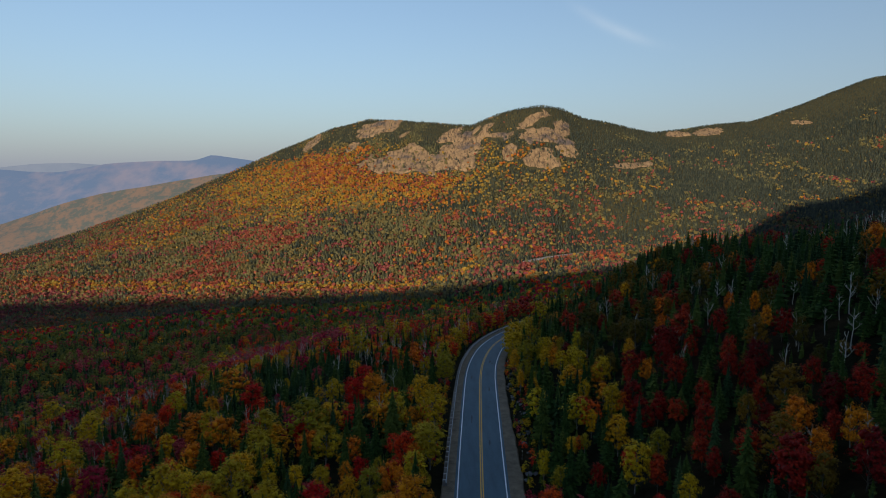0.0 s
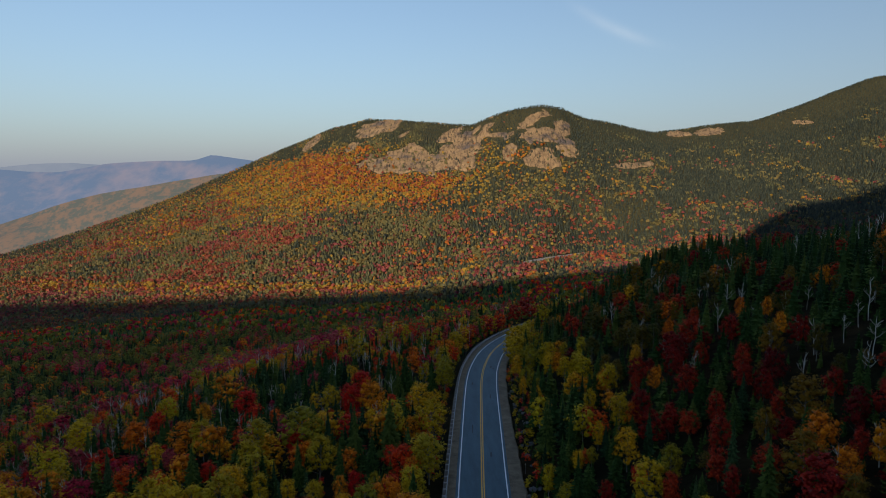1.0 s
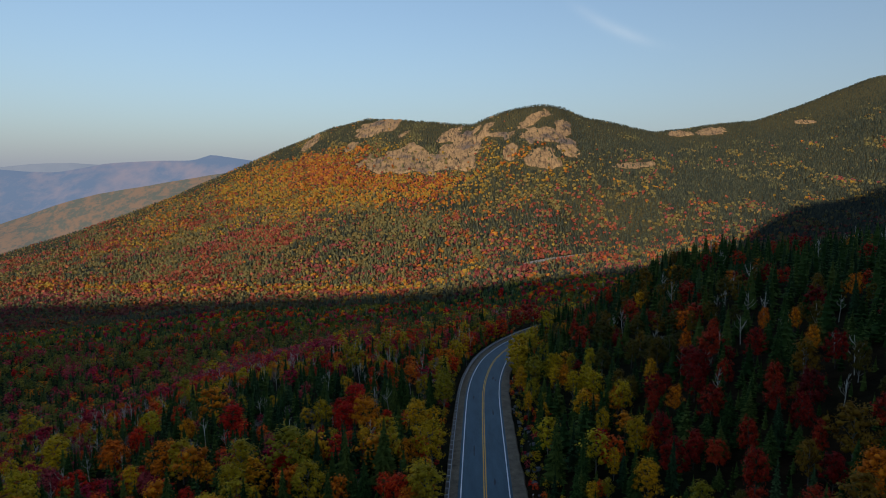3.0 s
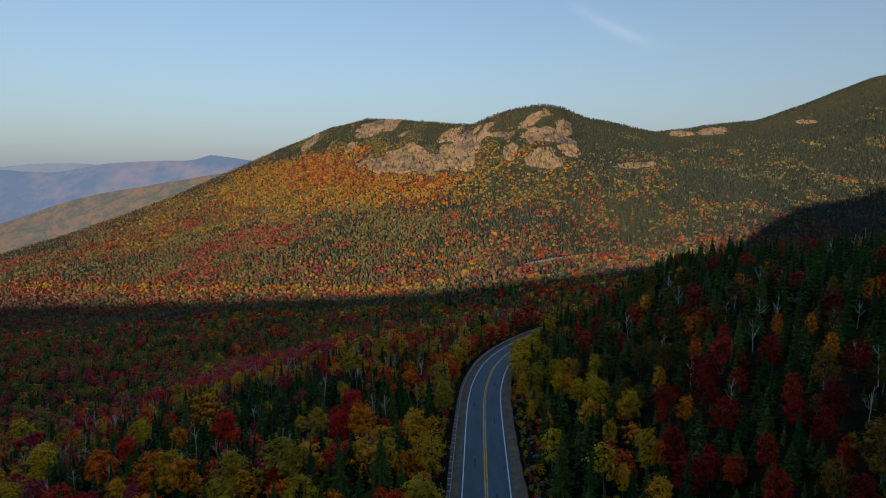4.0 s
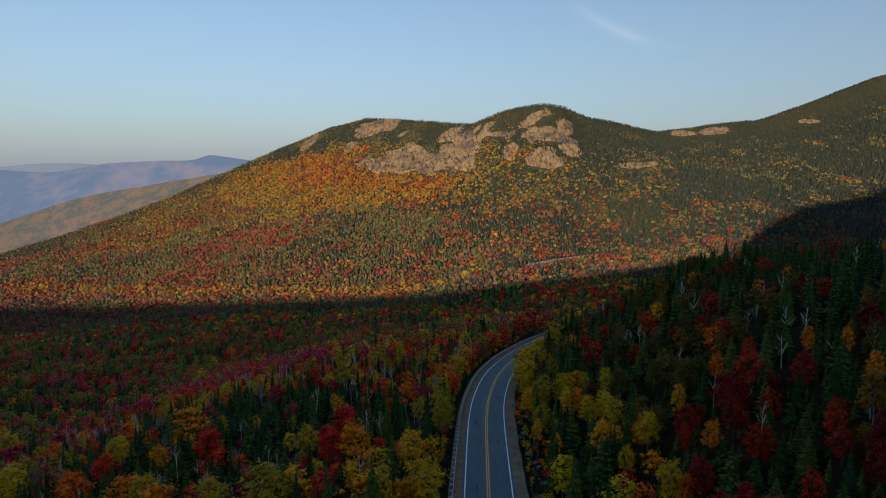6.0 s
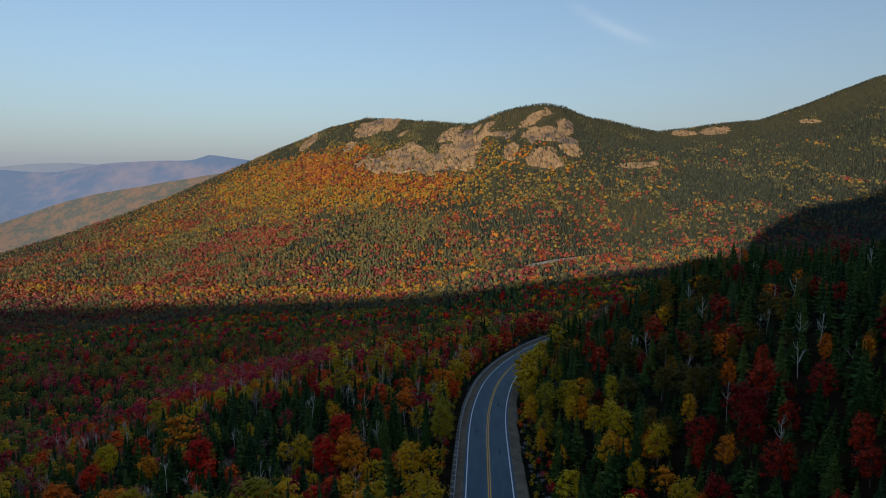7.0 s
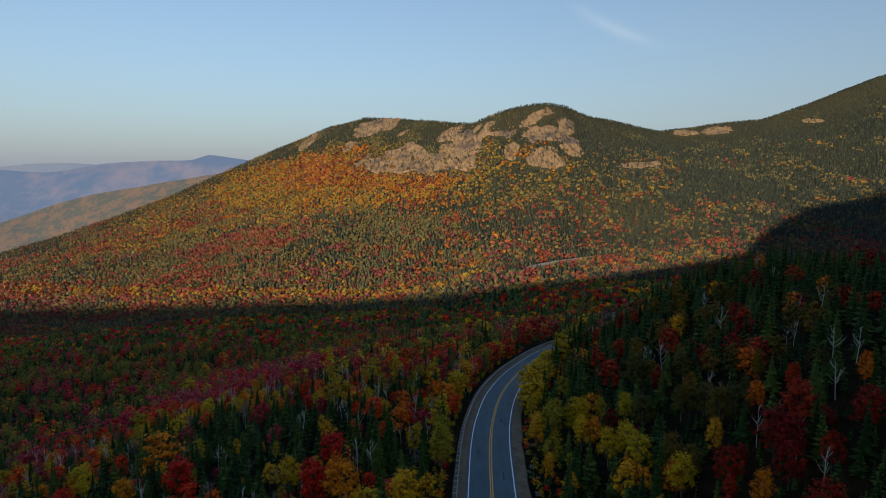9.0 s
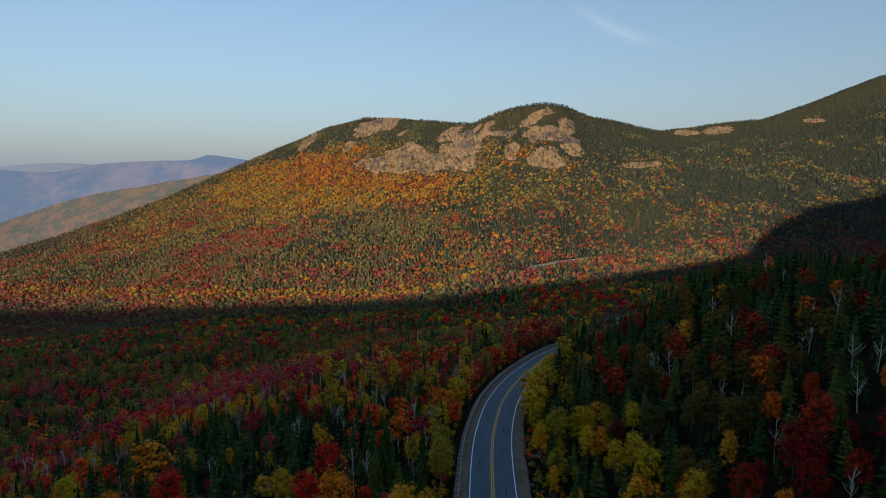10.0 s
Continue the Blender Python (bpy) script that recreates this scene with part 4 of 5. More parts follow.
CONIFER_HIGH = [(15.5, 82.6, 0.87), (15.8, 96.7, 1.1), (16.9, 117.3, 0.79), (16, 75.5, 0.9), (30.8, 61.3, 0.9), (46.5, 71.6, 0.58), (18.6, 92.6, 0.69), (22.8, 84.2, 0.64), (45.7, 97.2, 0.87), (48.3, 75.6, 0.63), (27.9, 115.3, 0.62), (16.2, 266, 1.33), (25.2, 156.1, 0.77)]
FIR_LOW = [(-58.4, 109.7, 0.9), (-19.8, 109.7, 1.04)]
FIR_HIGH = [(30.6, 68.2, 0.8), (61.8, 106.6, 0.75), (26.6, 82.7, 0.68)]
SNAG_LOW = [(-49.8, 184.5), (-41.4, 170.8), (-104.5, 159.4), (-73.3, 191.7), (-52.4, 162.9), (-91.3, 188), (-42.5, 155.7), (-93.2, 213.8), (-34.1, 198.5), (-38.6, 199.3), (-19.2, 167.7), (-26.3, 145.8)]
SNAG_HIGH = [(55.9, 127.1), (49.5, 115.7), (47.3, 93.4), (56.7, 106.8), (52, 94.8), (51.2, 89.4), (55.4, 89.6), (59.6, 93.2), (55, 83.2), (62.3, 89.2), (46.7, 84.3), (51.1, 78.6), (75.8, 115.8), (54.5, 111.7), (61.1, 108.7), (40.3, 107.5), (37.7, 62.1), (41.8, 62.2), (41.7, 59.2), (56.9, 123.5), (39.2, 100.9), (40.6, 131.9), (42, 128.7), (54, 135.7), (39.9, 157.6)]
BARE_LOW = [(-0.7, 152.6)]
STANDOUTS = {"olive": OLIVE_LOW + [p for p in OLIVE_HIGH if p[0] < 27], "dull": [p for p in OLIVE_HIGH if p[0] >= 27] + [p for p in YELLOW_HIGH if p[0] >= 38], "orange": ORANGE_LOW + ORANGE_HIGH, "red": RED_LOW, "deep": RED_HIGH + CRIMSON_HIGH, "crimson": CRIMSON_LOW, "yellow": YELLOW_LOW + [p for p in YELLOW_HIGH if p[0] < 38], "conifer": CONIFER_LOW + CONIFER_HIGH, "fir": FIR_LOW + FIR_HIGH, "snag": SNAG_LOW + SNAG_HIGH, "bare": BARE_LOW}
nx, ny = scatter(-160, 150, 34, 232, 3.05, 3)
ok = ((ny > 46) | (nx > 12)) & far_from_roads(nx, ny, 8.2, 10) & (np.abs(nx) < 0.73 * (ny + 8)) & ~((ny < 75) & (np.abs(nx) < 3))
SIGNS = ((6.4, 174.1), (26.0, 238.0))      # kept clear of branches
for sx, sy in SIGNS:
    ok &= ~((ny > sy - 14) & (ny < sy + 1.5) & (np.abs(nx - sx * (1 - (sy - ny) / sy)) < 2.6))
nx, ny = nx[ok], ny[ok]
nk = choose(nx, ny, 4)
chosen = np.array([p[:2] for k in STANDOUTS for p in STANDOUTS[k]])
clear = np.min(np.hypot(nx[:, None] - chosen[None, :, 0], ny[:, None] - chosen[None, :, 1]), 1) > 2.6
nx, ny, nk = nx[clear], ny[clear], nk[clear]
nz = height(nx, ny)
LIMIT = 250
for kind in STANDOUTS:
    for x_, y_, *broad in STANDOUTS[kind]:
        off_road = float(road_side(np.array([x_]), np.array([y_]))[0][0])
        x_ += math.copysign(max(0.0, 7.6 - abs(off_road)), off_road)
        broad = broad[0] if broad else random.uniform(0.65, 0.95)
        ob = plant(kind, x_, y_, float(height(np.array([x_]), np.array([y_]))[0]), broad, random.uniform(0, 360), random.randrange(3) + (3 if y_ > 150 else 0))
        ob.scale.z = 0.6 * broad + (0.2 if kind == "snag" else 0.6 if kind in ("conifer", "fir") else 0.42) * random.uniform(0.95, 1.08)
# birches that lean close over the inside of the bend
inner = ROAD + np.stack([ROAD_TAN[:, 1], -ROAD_TAN[:, 0]], 1) * 7.3
for y_ in (164, 168, 172, 176, 180, 186, 192, 198, 204, 210):
    p_ = inner[int(np.argmin(np.abs(ROAD[:, 1] - y_)))]
    plant("olive" if y_ % 3 else "yellow", p_[0], p_[1], float(height(p_[:1], p_[1:])[0]), random.uniform(0.95, 1.25), random.uniform(0, 360), 3 + y_ % 3)
# red and yellow-green trees along the outside of it
outer = ROAD - np.stack([ROAD_TAN[:, 1], -ROAD_TAN[:, 0]], 1) * 9.6
for k_, y_ in enumerate((150, 155, 160, 166, 171, 176, 181, 186, 191, 196, 200, 204, 208, 212, 216, 220, 224, 228)):
    p_ = outer[int(np.argmin(np.abs(ROAD[:, 1] - y_)))]
    if any(sy - 14 < p_[1] < sy + 1.5 and abs(p_[0] - sx) < 3.4 for sx, sy in SIGNS):
        continue
    kind = ("olive", "conifer", "yellow", "orange", "olive")[k_ % 5] if y_ < 190 else ("red", "red", "crimson", "olive")[k_ % 4]
    plant(kind, p_[0], p_[1], float(height(p_[:1], p_[1:])[0]), random.uniform(0.85, 1.1), random.uniform(0, 360), 3 + k_ % 3)
# tall spruces behind them
for y_, off in ((196, 11), (201, 12), (205, 11), (209, 13), (213, 11), (217, 13), (221, 11), (226, 13), (231, 11), (236, 12)):
    p_ = (ROAD + np.stack([ROAD_TAN[:, 1], -ROAD_TAN[:, 0]], 1) * off)[int(np.argmin(np.abs(ROAD[:, 1] - y_)))]
    plant("conifer" if y_ % 3 else "olive", p_[0], p_[1], float(height(p_[:1], p_[1:])[0]), random.uniform(1.25, 1.6), random.uniform(0, 360), 3 + y_ % 3)
# the other near trees, each one a thing
spill = []
near_rank = np.argsort(ny)
for i in near_rank:
    kind = ORDER[nk[i]]
    if nx[i] > 27:                         # uphill of x 27 the same trees take darker leaf colours
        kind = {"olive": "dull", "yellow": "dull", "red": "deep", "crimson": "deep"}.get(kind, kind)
    if COUNT.get(kind, 0) >= LIMIT:
        spill.append(i)
        continue
    in_front = ((chosen[:, 1] - ny[i] > 0) & (chosen[:, 1] - ny[i] < 9) & (np.abs(chosen[:, 0] - nx[i]) < 2.6)).any()
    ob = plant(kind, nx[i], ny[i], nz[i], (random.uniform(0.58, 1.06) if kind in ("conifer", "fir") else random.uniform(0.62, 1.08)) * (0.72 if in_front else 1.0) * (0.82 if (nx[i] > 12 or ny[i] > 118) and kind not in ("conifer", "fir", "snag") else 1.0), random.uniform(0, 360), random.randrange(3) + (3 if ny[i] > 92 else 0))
    if kind == "conifer" and nx[i] > 12:
        ob.scale = (ob.scale.x * 1.2, ob.scale.y * 1.2, ob.scale.z * 0.86)      # stocky on the uphill side
if spill:
    s = np.array(spill)
    cover(nx[s], ny[s], nk[s], GROVE, 8, "_grove")

# shrubs along the road banks
ux, uy = scatter(-14, 60, 70, 240, 1.55, 53)
du, _ = road_side(ux, uy)
ok = ((du > 6.0) & (du < 10.5)) | ((du < -6.9) & (du > -10.5))
ux, uy = ux[ok], uy[ok]
uk = np.random.RandomState(54).choice([0, 1, 2, 3, 5, 8], len(ux), p=[0.24, 0.16, 0.08, 0.08, 0.36, 0.08])
cover(ux, uy, uk, MID, 55, "_shrub", scale=0.24)

# undergrowth between the near trees
vx, vy = scatter(-62, 66, 52, 128, 3.0, 57)
dv, _ = road_side(vx, vy)
ok = (np.abs(dv) > 9.5) & (np.abs(vx) < 0.73 * (vy + 4))
vx, vy = vx[ok], vy[ok]
dv, _ = road_side(vx, vy)
vk = np.random.RandomState(58).choice([0, 1, 2, 3, 5, 7], len(vx), p=[0.62, 0.10, 0.08, 0.04, 0.12, 0.04])
vk[dv > 12] = 0                            # only small spruces on the dark uphill side
cover(vx, vy, vk, MID, 59, "_undergrowth", scale=0.34)

# behind and below the camera the same forest goes on
bx, by = scatter(-110, 110, -70, 46, 6.8, 33)
far_out = (np.abs(bx) > 56) | (by < -24)
bx, by = bx[far_out], by[far_out]
ok = far_from_roads(bx, by, 8.5, 10) & ~((by > 32) & (bx > 10))
bx, by = bx[ok], by[ok]
cover(bx, by, choose(bx, by, 34), FAR, 35, "_stand")
bx, by = scatter(-56, 56, -24, 46, 2.9, 36)
ok = far_from_roads(bx, by, 8.2, 10) & ~((by > 32) & (bx > 10))
bx, by = bx[ok], by[ok]
cover(bx, by, choose(bx, by, 37), GROVE, 38, "_woodland")

# middle distance
mx_, my_ = scatter(-420, 420, 180, 470, 4.25, 13)
ok = far_from_roads(mx_, my_, 8.5, 10) & (np.abs(mx_) < 0.74 * (my_ + 6)) & ~((mx_ > -160) & (mx_ < 150) & (my_ < 232))
mx_, my_ = mx_[ok], my_[ok]
mk = choose(mx_, my_, 14)
behind = (mx_ > 75) & (my_ > 235)          # the far side of the spur, out of sight
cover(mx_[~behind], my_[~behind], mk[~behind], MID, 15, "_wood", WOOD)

# far slopes
fx, fy = scatter(-1150, 1150, 468, 1480, 3.85, 23)
cyy = np.interp(fx, CREST_X, CREST_Y)
ok = (np.abs(fx) < 0.73 * fy) & (fy < cyy + 25)
fx, fy = fx[ok], fy[ok]
ok = (np.maximum(rock_here(fx, fy), rock_here(fx, fy + 9)) < 0.22) | (np.random.RandomState(9).rand(len(fx)) < 0.10)
fx, fy = fx[ok], fy[ok]
dfar = np.full(len(fx), 99.0)
sel = (fx > 20) & (fx < 400) & (fy > 560) & (fy < 810)
dfar[sel] = np.min(np.hypot(fx[sel][:, None] - FAR_ROAD[None, :, 0], fy[sel][:, None] - FAR_ROAD[None, :, 1]), 1)
# the cutting on the near side of the far road is open
ry = np.interp(fx, FAR_ROAD[:, 0], FAR_ROAD[:, 1])
open_side = (fx > 100) & (fx < 165) & (fy < ry) & (fy > ry - 20)
ok = (dfar > 9) & ~open_side
fx, fy = fx[ok], fy[ok]
fk = choose(fx, fy, 24)
shady = fy < 600                           # valley floor in the mountain's shade, coloured apart from the sunlit slope
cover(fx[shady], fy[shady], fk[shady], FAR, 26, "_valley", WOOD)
fx, fy, fk = fx[~shady], fy[~shady], fk[~shady]
fx, fy, fk = np.append(fx, mx_[behind]), np.append(fy, my_[behind]), np.append(fk, mk[behind])
stunted = 1 - 0.38 * step(-130, -30, fy - np.interp(fx, CREST_X, CREST_Y))      # low, wind-cut trees along the crest
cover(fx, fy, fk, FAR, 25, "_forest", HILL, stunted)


# ---- bare granite on the mountain ----
def rock_face(face):
    cx, cy, ux, uy, vx, vy = face
    rx, ry = math.hypot(ux, uy), math.hypot(vx, vy)
    near_size = min(rx, ry) < 20
    step_m = 2.0 if near_size else 2.8
    U, V = np.meshgrid(np.linspace(-1.35, 1.35, int(2.7 * rx / step_m) + 2), np.linspace(-1.35, 1.35, int(2.7 * ry / step_m) + 2))
    X, Y = cx + U * ux + V * vx, cy + U * uy + V * vy
    r = rock_here(X, Y)
    own_part = on_face(X, Y, face) > np.max([on_face(X, Y, other) for other in ROCKS if other is not face], 0) - 0.02
    crag = np.abs(fractal(X * 1.6 + Y * 0.4, Y * 0.5, 20, 81) - 0.5) * 6 + (fractal(X * 2.5, Y * 0.7, 14, 85) - 0.5) * 3
    z = height(X, Y) + np.clip((r - 0.20) * 16, -5, 1.6) + np.where(r > 0.20, crag - 1.0, 0)
    i = np.arange(X.size).reshape(X.shape)
    q = np.stack([i[:-1, :-1], i[:-1, 1:], i[1:, 1:], i[1:, :-1]], -1).reshape(-1, 4)
    keep = (r.ravel()[q].max(1) > -0.1) & own_part.ravel()[q].any(1)
    q = q[keep]
    verts = np.stack([X, Y, z], -1).reshape(-1, 3)
    root = tagged(new("rock_face"), "bare tan granite slab on the wooded mountainside", "cliff", "granite faces of the mountain")
    # slabs parted by slanting joints
    slabs = 1 if near_size else max(2, int(rx / 26))
    slant = (U + 0.45 * V + (fractal(X, Y, 24, 91) - 0.5) * 0.7).ravel()[q].mean(1)
    which = np.clip(((slant + 1.2) / 2.4 * slabs).astype(int), 0, slabs - 1)
    for k in range(slabs):
        own = q[which == k]
        if not len(own):
            continue
        used, back = np.unique(own, return_inverse=True)
        own = back.reshape(own.shape)
        part("slab", mesh_tris("slab", verts[used], np.concatenate([own[:, [0, 1, 2]], own[:, [0, 2, 3]]]), ROCK), root)
    return root


for face in ROCKS:
    rock_face(face)


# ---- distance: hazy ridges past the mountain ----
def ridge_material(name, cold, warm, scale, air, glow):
    """Wooded slopes; haze of kilometres of air is put into colour and glow."""
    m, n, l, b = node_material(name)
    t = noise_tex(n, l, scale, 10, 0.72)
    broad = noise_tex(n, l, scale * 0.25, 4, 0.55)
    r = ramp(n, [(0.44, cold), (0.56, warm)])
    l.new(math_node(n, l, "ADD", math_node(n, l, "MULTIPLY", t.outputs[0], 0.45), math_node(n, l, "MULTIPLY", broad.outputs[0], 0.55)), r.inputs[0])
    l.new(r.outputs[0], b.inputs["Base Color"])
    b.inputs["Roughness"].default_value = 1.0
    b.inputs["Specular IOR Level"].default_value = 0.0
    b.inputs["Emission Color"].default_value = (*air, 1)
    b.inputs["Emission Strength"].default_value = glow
    return m


def far_ridge(xs, crest, y, depth, foot, mat, label, seed, rough):
    X1 = np.linspace(xs[0], xs[-1], 200)
    top = np.interp(X1, xs, crest) + (fractal(X1, X1 * 0, 260, seed) - 0.5) * rough
    rows = []
    for k in range(25):
        s = k / 24.0
        Yk = y - depth * (1 - s) + 0 * X1
        zk = foot + (top - foot) * s ** 1.1 + (fractal(X1, Yk, 300, seed + 7) - 0.5) * rough * 14.0 * math.sin(math.pi * s) + (fractal(X1, Yk, 90, seed + 11) - 0.5) * rough * 1.6 * math.sin(math.pi * s)
        rows.append(np.stack([X1, Yk, zk], 1))
    rows.append(rows[-1].copy())            # the crest once more: a sharp edge to the far side
    rows.append(np.stack([X1, y + depth * 0.5 + 0 * X1, 0 * X1 + foot], 1))
    v = np.concatenate(rows)
    i = np.arange(len(v)).reshape(len(rows), -1)
    q = np.delete(np.stack([i[:-1, :-1], i[:-1, 1:], i[1:, 1:], i[1:, :-1]], -1), len(rows) - 3, 0).reshape(-1, 4)
    me = mesh_tris("backdrop", v, np.concatenate([q[:, [0, 1, 2]], q[:, [0, 2, 3]]]), mat)
    me.polygons.foreach_set("use_smooth", [True] * len(me.polygons))
    return tagged(new("backdrop", me), label, "mountains", kind="structure")


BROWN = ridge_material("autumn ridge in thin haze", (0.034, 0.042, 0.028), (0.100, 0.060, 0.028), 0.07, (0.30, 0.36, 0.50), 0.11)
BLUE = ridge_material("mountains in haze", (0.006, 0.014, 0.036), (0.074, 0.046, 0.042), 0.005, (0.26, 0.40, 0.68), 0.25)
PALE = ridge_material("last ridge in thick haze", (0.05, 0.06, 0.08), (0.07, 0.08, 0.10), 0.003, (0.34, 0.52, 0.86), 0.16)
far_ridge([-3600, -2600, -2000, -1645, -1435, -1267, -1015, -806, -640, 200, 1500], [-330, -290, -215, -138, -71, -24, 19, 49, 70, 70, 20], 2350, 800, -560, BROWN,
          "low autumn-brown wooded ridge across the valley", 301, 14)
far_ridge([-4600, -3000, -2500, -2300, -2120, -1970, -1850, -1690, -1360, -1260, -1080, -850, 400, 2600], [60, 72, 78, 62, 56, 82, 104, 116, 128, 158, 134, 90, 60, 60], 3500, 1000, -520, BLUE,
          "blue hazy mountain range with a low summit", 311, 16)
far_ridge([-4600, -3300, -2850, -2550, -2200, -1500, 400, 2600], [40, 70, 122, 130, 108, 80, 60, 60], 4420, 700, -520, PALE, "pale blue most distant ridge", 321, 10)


# ---- roadside ----
def offset_line(off, lo, hi):
    p = ROAD + np.stack([ROAD_TAN[:, 1], -ROAD_TAN[:, 0]], 1) * off
    keep = (ROAD[:, 1] > lo) & (ROAD[:, 1] < hi)
    return p[keep], ROAD_Z[keep], ROAD_TAN[keep]


def box_arrays(lo, hi):
    v = np.array([(x, y, z) for z in (lo[2], hi[2]) for y in (lo[1], hi[1]) for x in (lo[0], hi[0])], float)
    return v, [(0, 2, 3, 1), (4, 5, 7, 6), (0, 1, 5, 4), (2, 6, 7, 3), (0, 4, 6, 2), (1, 3, 7, 5)]


# dark sealed patches and a long seam on the asphalt
TAR = mottled("tar seal", (0.011, 0.022, 0.032), (0.018, 0.034, 0.050), 1.0, 0.7, 0.05)
near_road = [o for o in scene.objects if o.name.startswith("road") and not o.parent][0]
rng = np.random.RandomState(5)
for y_, off, long_, wide_ in ((160, 1.6, 3.2, 0.30), (157, 2.3, 1.8, 0.22), (131, 1.9, 4.5, 0.14), (112, -1.6, 5.0, 0.12), (141, -2.0, 3.0, 0.18), (99, 1.4, 2.6, 0.15)):
    i = int(np.argmin(np.abs(ROAD[:, 1] - y_)))
    t_, n_ = ROAD_TAN[i], np.array([ROAD_TAN[i, 1], -ROAD_TAN[i, 0]])
    a_ = np.linspace(0, 2 * math.pi, 12, endpoint=False)
    rr = rng.uniform(0.7, 1.15, 12)
    p_ = ROAD[i] + n_ * off + np.outer(np.sin(a_) * rr * wide_, n_) + np.outer(np.cos(a_) * rr * long_ * 0.5, t_)
    z_p = ROAD_Z[i] + ROAD_FALL[i] * ((p_ - ROAD[i]) @ t_) + 0.02
    part("tar_patch", mesh_from("tar_patch", np.column_stack([p_, z_p]), [tuple(range(12))], TAR), near_road, "dark tar patch")


def guardrail():
    p, z, t = offset_line(-5.0, 83.5, 290)
    root = tagged(new("guardrail"), "galvanised steel guardrail on short posts beside the road", "guardrail")
    n = np.stack([t[:, 1], -t[:, 0]], 1)
    prof = [(0.0, 0.78), (0.08, 0.73), (0.0, 0.66), (0.0, 0.60), (0.08, 0.53), (0.0, 0.46), (-0.03, 0.46), (-0.03, 0.78)]
    v = np.stack([np.column_stack([p + n * a, z + h]) for a, h in prof], 1)
    k = len(prof)
    f = [(i * k + j, i * k + (j + 1) % k, (i + 1) * k + (j + 1) % k, (i + 1) * k + j) for i in range(len(p) - 1) for j in range(k)]
    part("rail", mesh_from("rail", v.reshape(-1, 3), f, STEEL), root, "corrugated steel beam")
    pm = mesh_from("post", *box_arrays((-0.50, -0.15, -0.7), (-0.04, 0.15, 0.82)), WEATHERED)
    for q, zz, tt in zip(p, z, t):
        ob = part("post", pm, root)
        ob.matrix_basis = pose(q[0], q[1], zz, 0, 0, math.degrees(math.atan2(tt[1], tt[0])) - 90)
    e = mesh_from("end_piece", *box_arrays((-0.10, -0.9, 0.40), (0.12, 0.1, 0.82)), STEEL)
    ob = part("end_piece", e, root, "flared pale end of the rail")
    ob.matrix_basis = pose(p[0][0], p[0][1], z[0], 0, 0, 0)
    return root


WEATHERED = mottled("weathered timber", (0.20, 0.195, 0.185), (0.34, 0.33, 0.32), 4, 0.8, 0.2)
SIGN_YELLOW = mottled("yellow sign sheet", (0.62, 0.30, 0.02), (0.72, 0.36, 0.03), 2, 0.4, 0.02)
SIGN_ORANGE = mottled("orange sign sheet", (0.74, 0.25, 0.05), (0.84, 0.32, 0.07), 2, 0.4, 0.02)
SIGN_BLACK = mottled("black sign sheet", (0.012, 0.012, 0.012), (0.02, 0.02, 0.02), 2, 0.5, 0.02)
guardrail()


def bend_sign(x, y, centre_z, plate, mark, label, flip):
    g = float(height(np.array([x]), np.array([y]))[0])
    root = tagged(new("bend_sign"), label, "road sign")
    root.location = (x, y, g)
    h = centre_z - g
    v, f = tube([(0, 0.05, -0.4), (0, 0.05, h + 0.3)], [0.04, 0.04], 6)
    part("pole", mesh_from("pole", v, f, STEEL), root)
    part("plate", mesh_from("plate", *box_arrays((-0.36, -0.012, h - 0.45), (0.36, 0.012, h + 0.45)), plate), root)
    s = -1 if flip else 1
    arrow = [(-0.2 * s, -0.02, h), (0.1 * s, -0.02, h + 0.36), (0.28 * s, -0.02, h + 0.36), (-0.02 * s, -0.02, h), (0.28 * s, -0.02, h - 0.36), (0.1 * s, -0.02, h - 0.36)]
    part("chevron", mesh_from("chevron", arrow, [(0, 1, 2, 3), (0, 3, 4, 5)], mark), root)
    return root


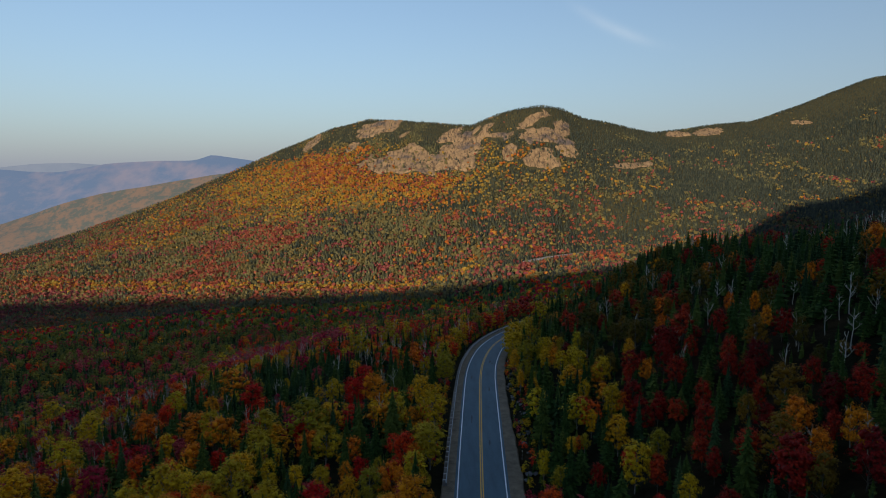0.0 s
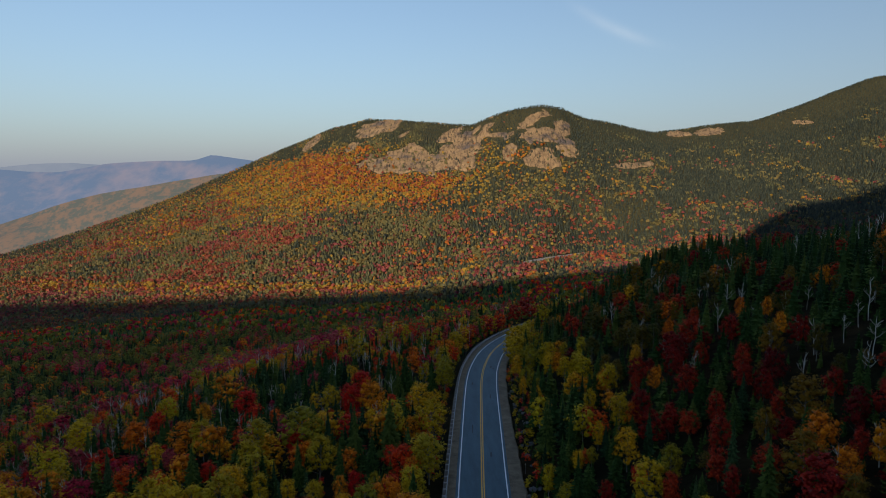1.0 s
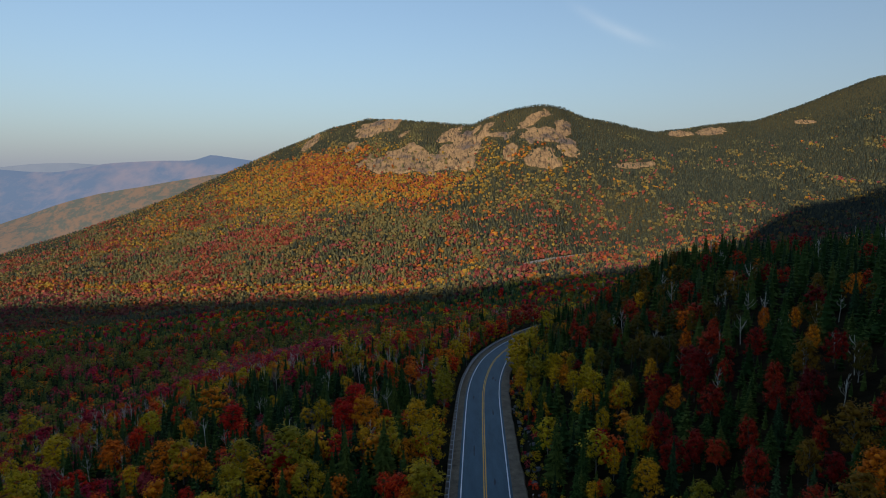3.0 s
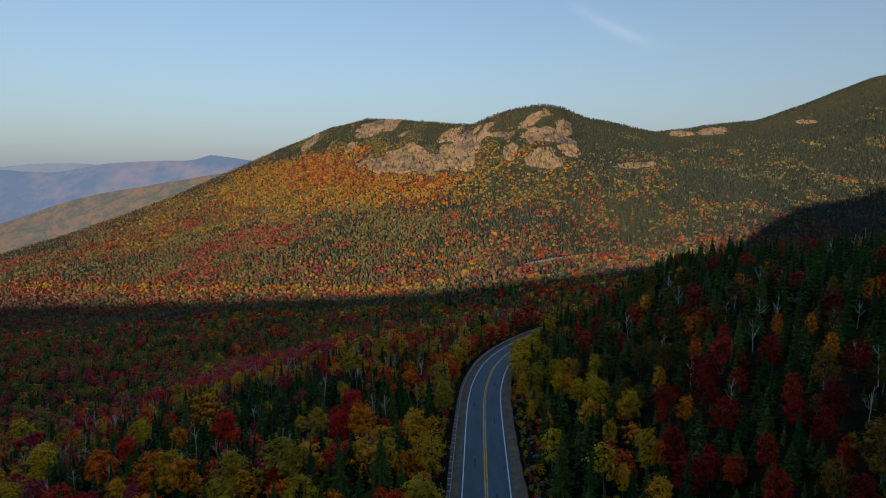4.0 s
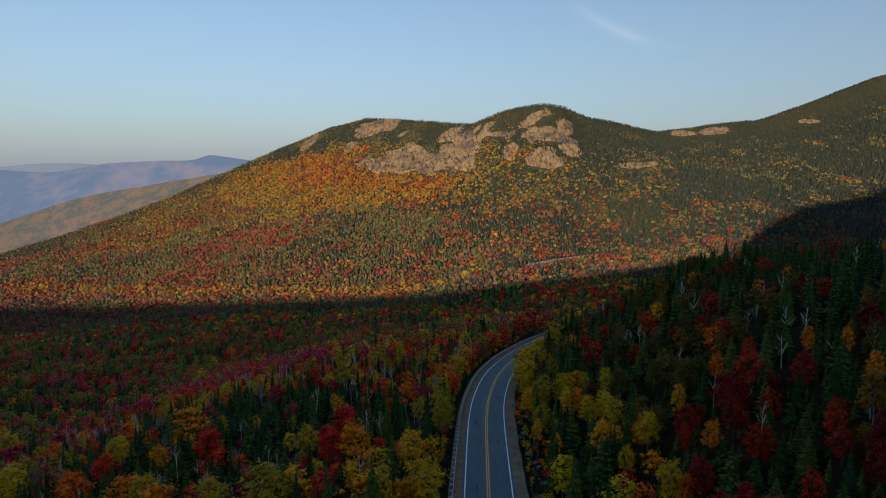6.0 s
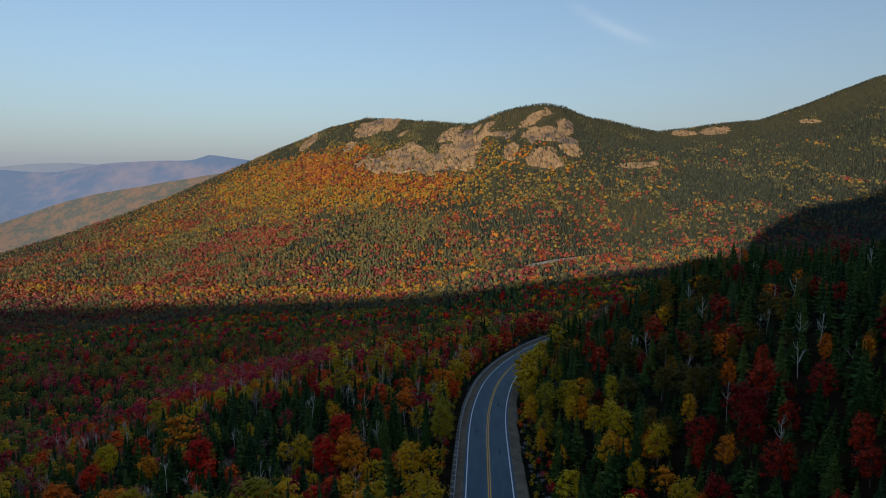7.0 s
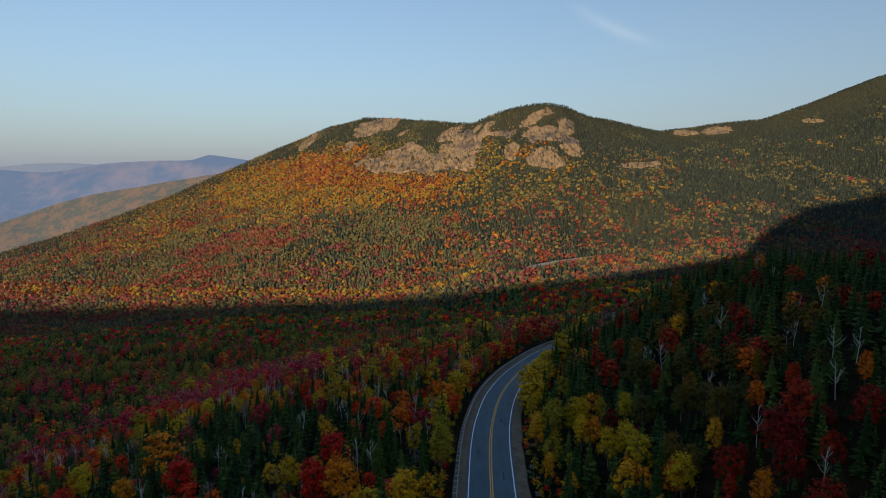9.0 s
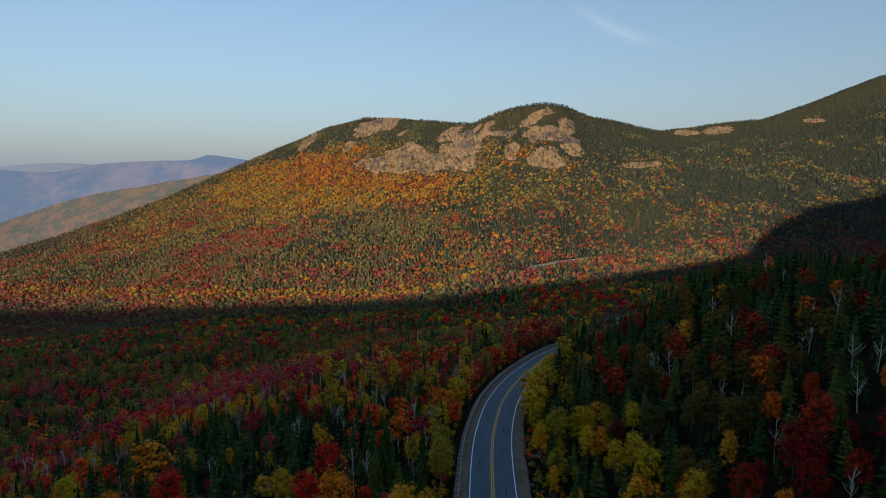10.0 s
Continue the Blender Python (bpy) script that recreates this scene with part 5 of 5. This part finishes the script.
bend_sign(6.4, 174.1, -4.1, SIGN_ORANGE, SIGN_BLACK, "orange chevron sign on a pole behind the guardrail", True)
bend_sign(26.0, 238.0, -12.4, SIGN_ORANGE, SIGN_BLACK, "small orange chevron sign on the outside of the bend", True)
bend_sign(13.7, 75.9, 3.1, SIGN_BLACK, SIGN_YELLOW, "dark sign with a yellow chevron on the road bank", False)


def delineator(x, y):
    root = tagged(new("delineator"), "thin roadside marker post with a white reflector", "marker post", "roadside markers")
    root.location = (x, y, float(height(np.array([x]), np.array([y]))[0]))
    v, f = tube([(0, 0, -0.3), (0, 0, 1.2)], [0.03, 0.03], 5)
    part("pole", mesh_from("pole", v, f, STEEL), root)
    part("reflector", mesh_from("reflector", *box_arrays((-0.06, -0.03, 1.05), (0.06, -0.05, 1.25)), WHITE_PAINT), root)


for y_ in (93.0, 155.0):
    q, _, _ = offset_line(6.3, y_ - 1.1, y_ + 1.1)
    delineator(q[0][0], q[0][1])

STONE = mottled("grey field stone", (0.08, 0.08, 0.083), (0.18, 0.18, 0.19), 1.2, 0.9, 0.4)


def boulder_mesh(seed):
    rng = np.random.RandomState(seed)
    bm = bmesh.new()
    bmesh.ops.create_icosphere(bm, subdivisions=2, radius=0.5)
    for q in bm.verts:
        q.co *= 0.75 + 0.5 * noise.noise(q.co * 2.3 + Vector((seed, 0, 0)))  + 0.1
        q.co.z *= 0.7
    me = bpy.data.meshes.new("boulder")
    bm.to_mesh(me)
    bm.free()
    me.materials.append(STONE)
    return me


STONES = [boulder_mesh(k) for k in range(4)]
rng = np.random.RandomState(77)
for k in range(34):
    y_ = rng.uniform(84, 150)
    i = int(np.argmin(np.abs(ROAD[:, 1] - y_)))
    n_ = np.array([ROAD_TAN[i, 1], -ROAD_TAN[i, 0]])
    p_ = ROAD[i] + n_ * rng.uniform(5.8, 8.2)
    ob = new("boulder", STONES[k % 4])
    s_ = rng.uniform(0.5, 1.5)
    ob.matrix_basis = pose(p_[0], p_[1], float(height(p_[:1], p_[1:])[0]) + 0.08 * s_, 0, 0, rng.uniform(0, 360))
    ob.scale = (s_, s_ * rng.uniform(0.7, 1.2), s_)
    tagged(ob, "grey boulder on the road bank", "boulder", "boulders on the road bank")
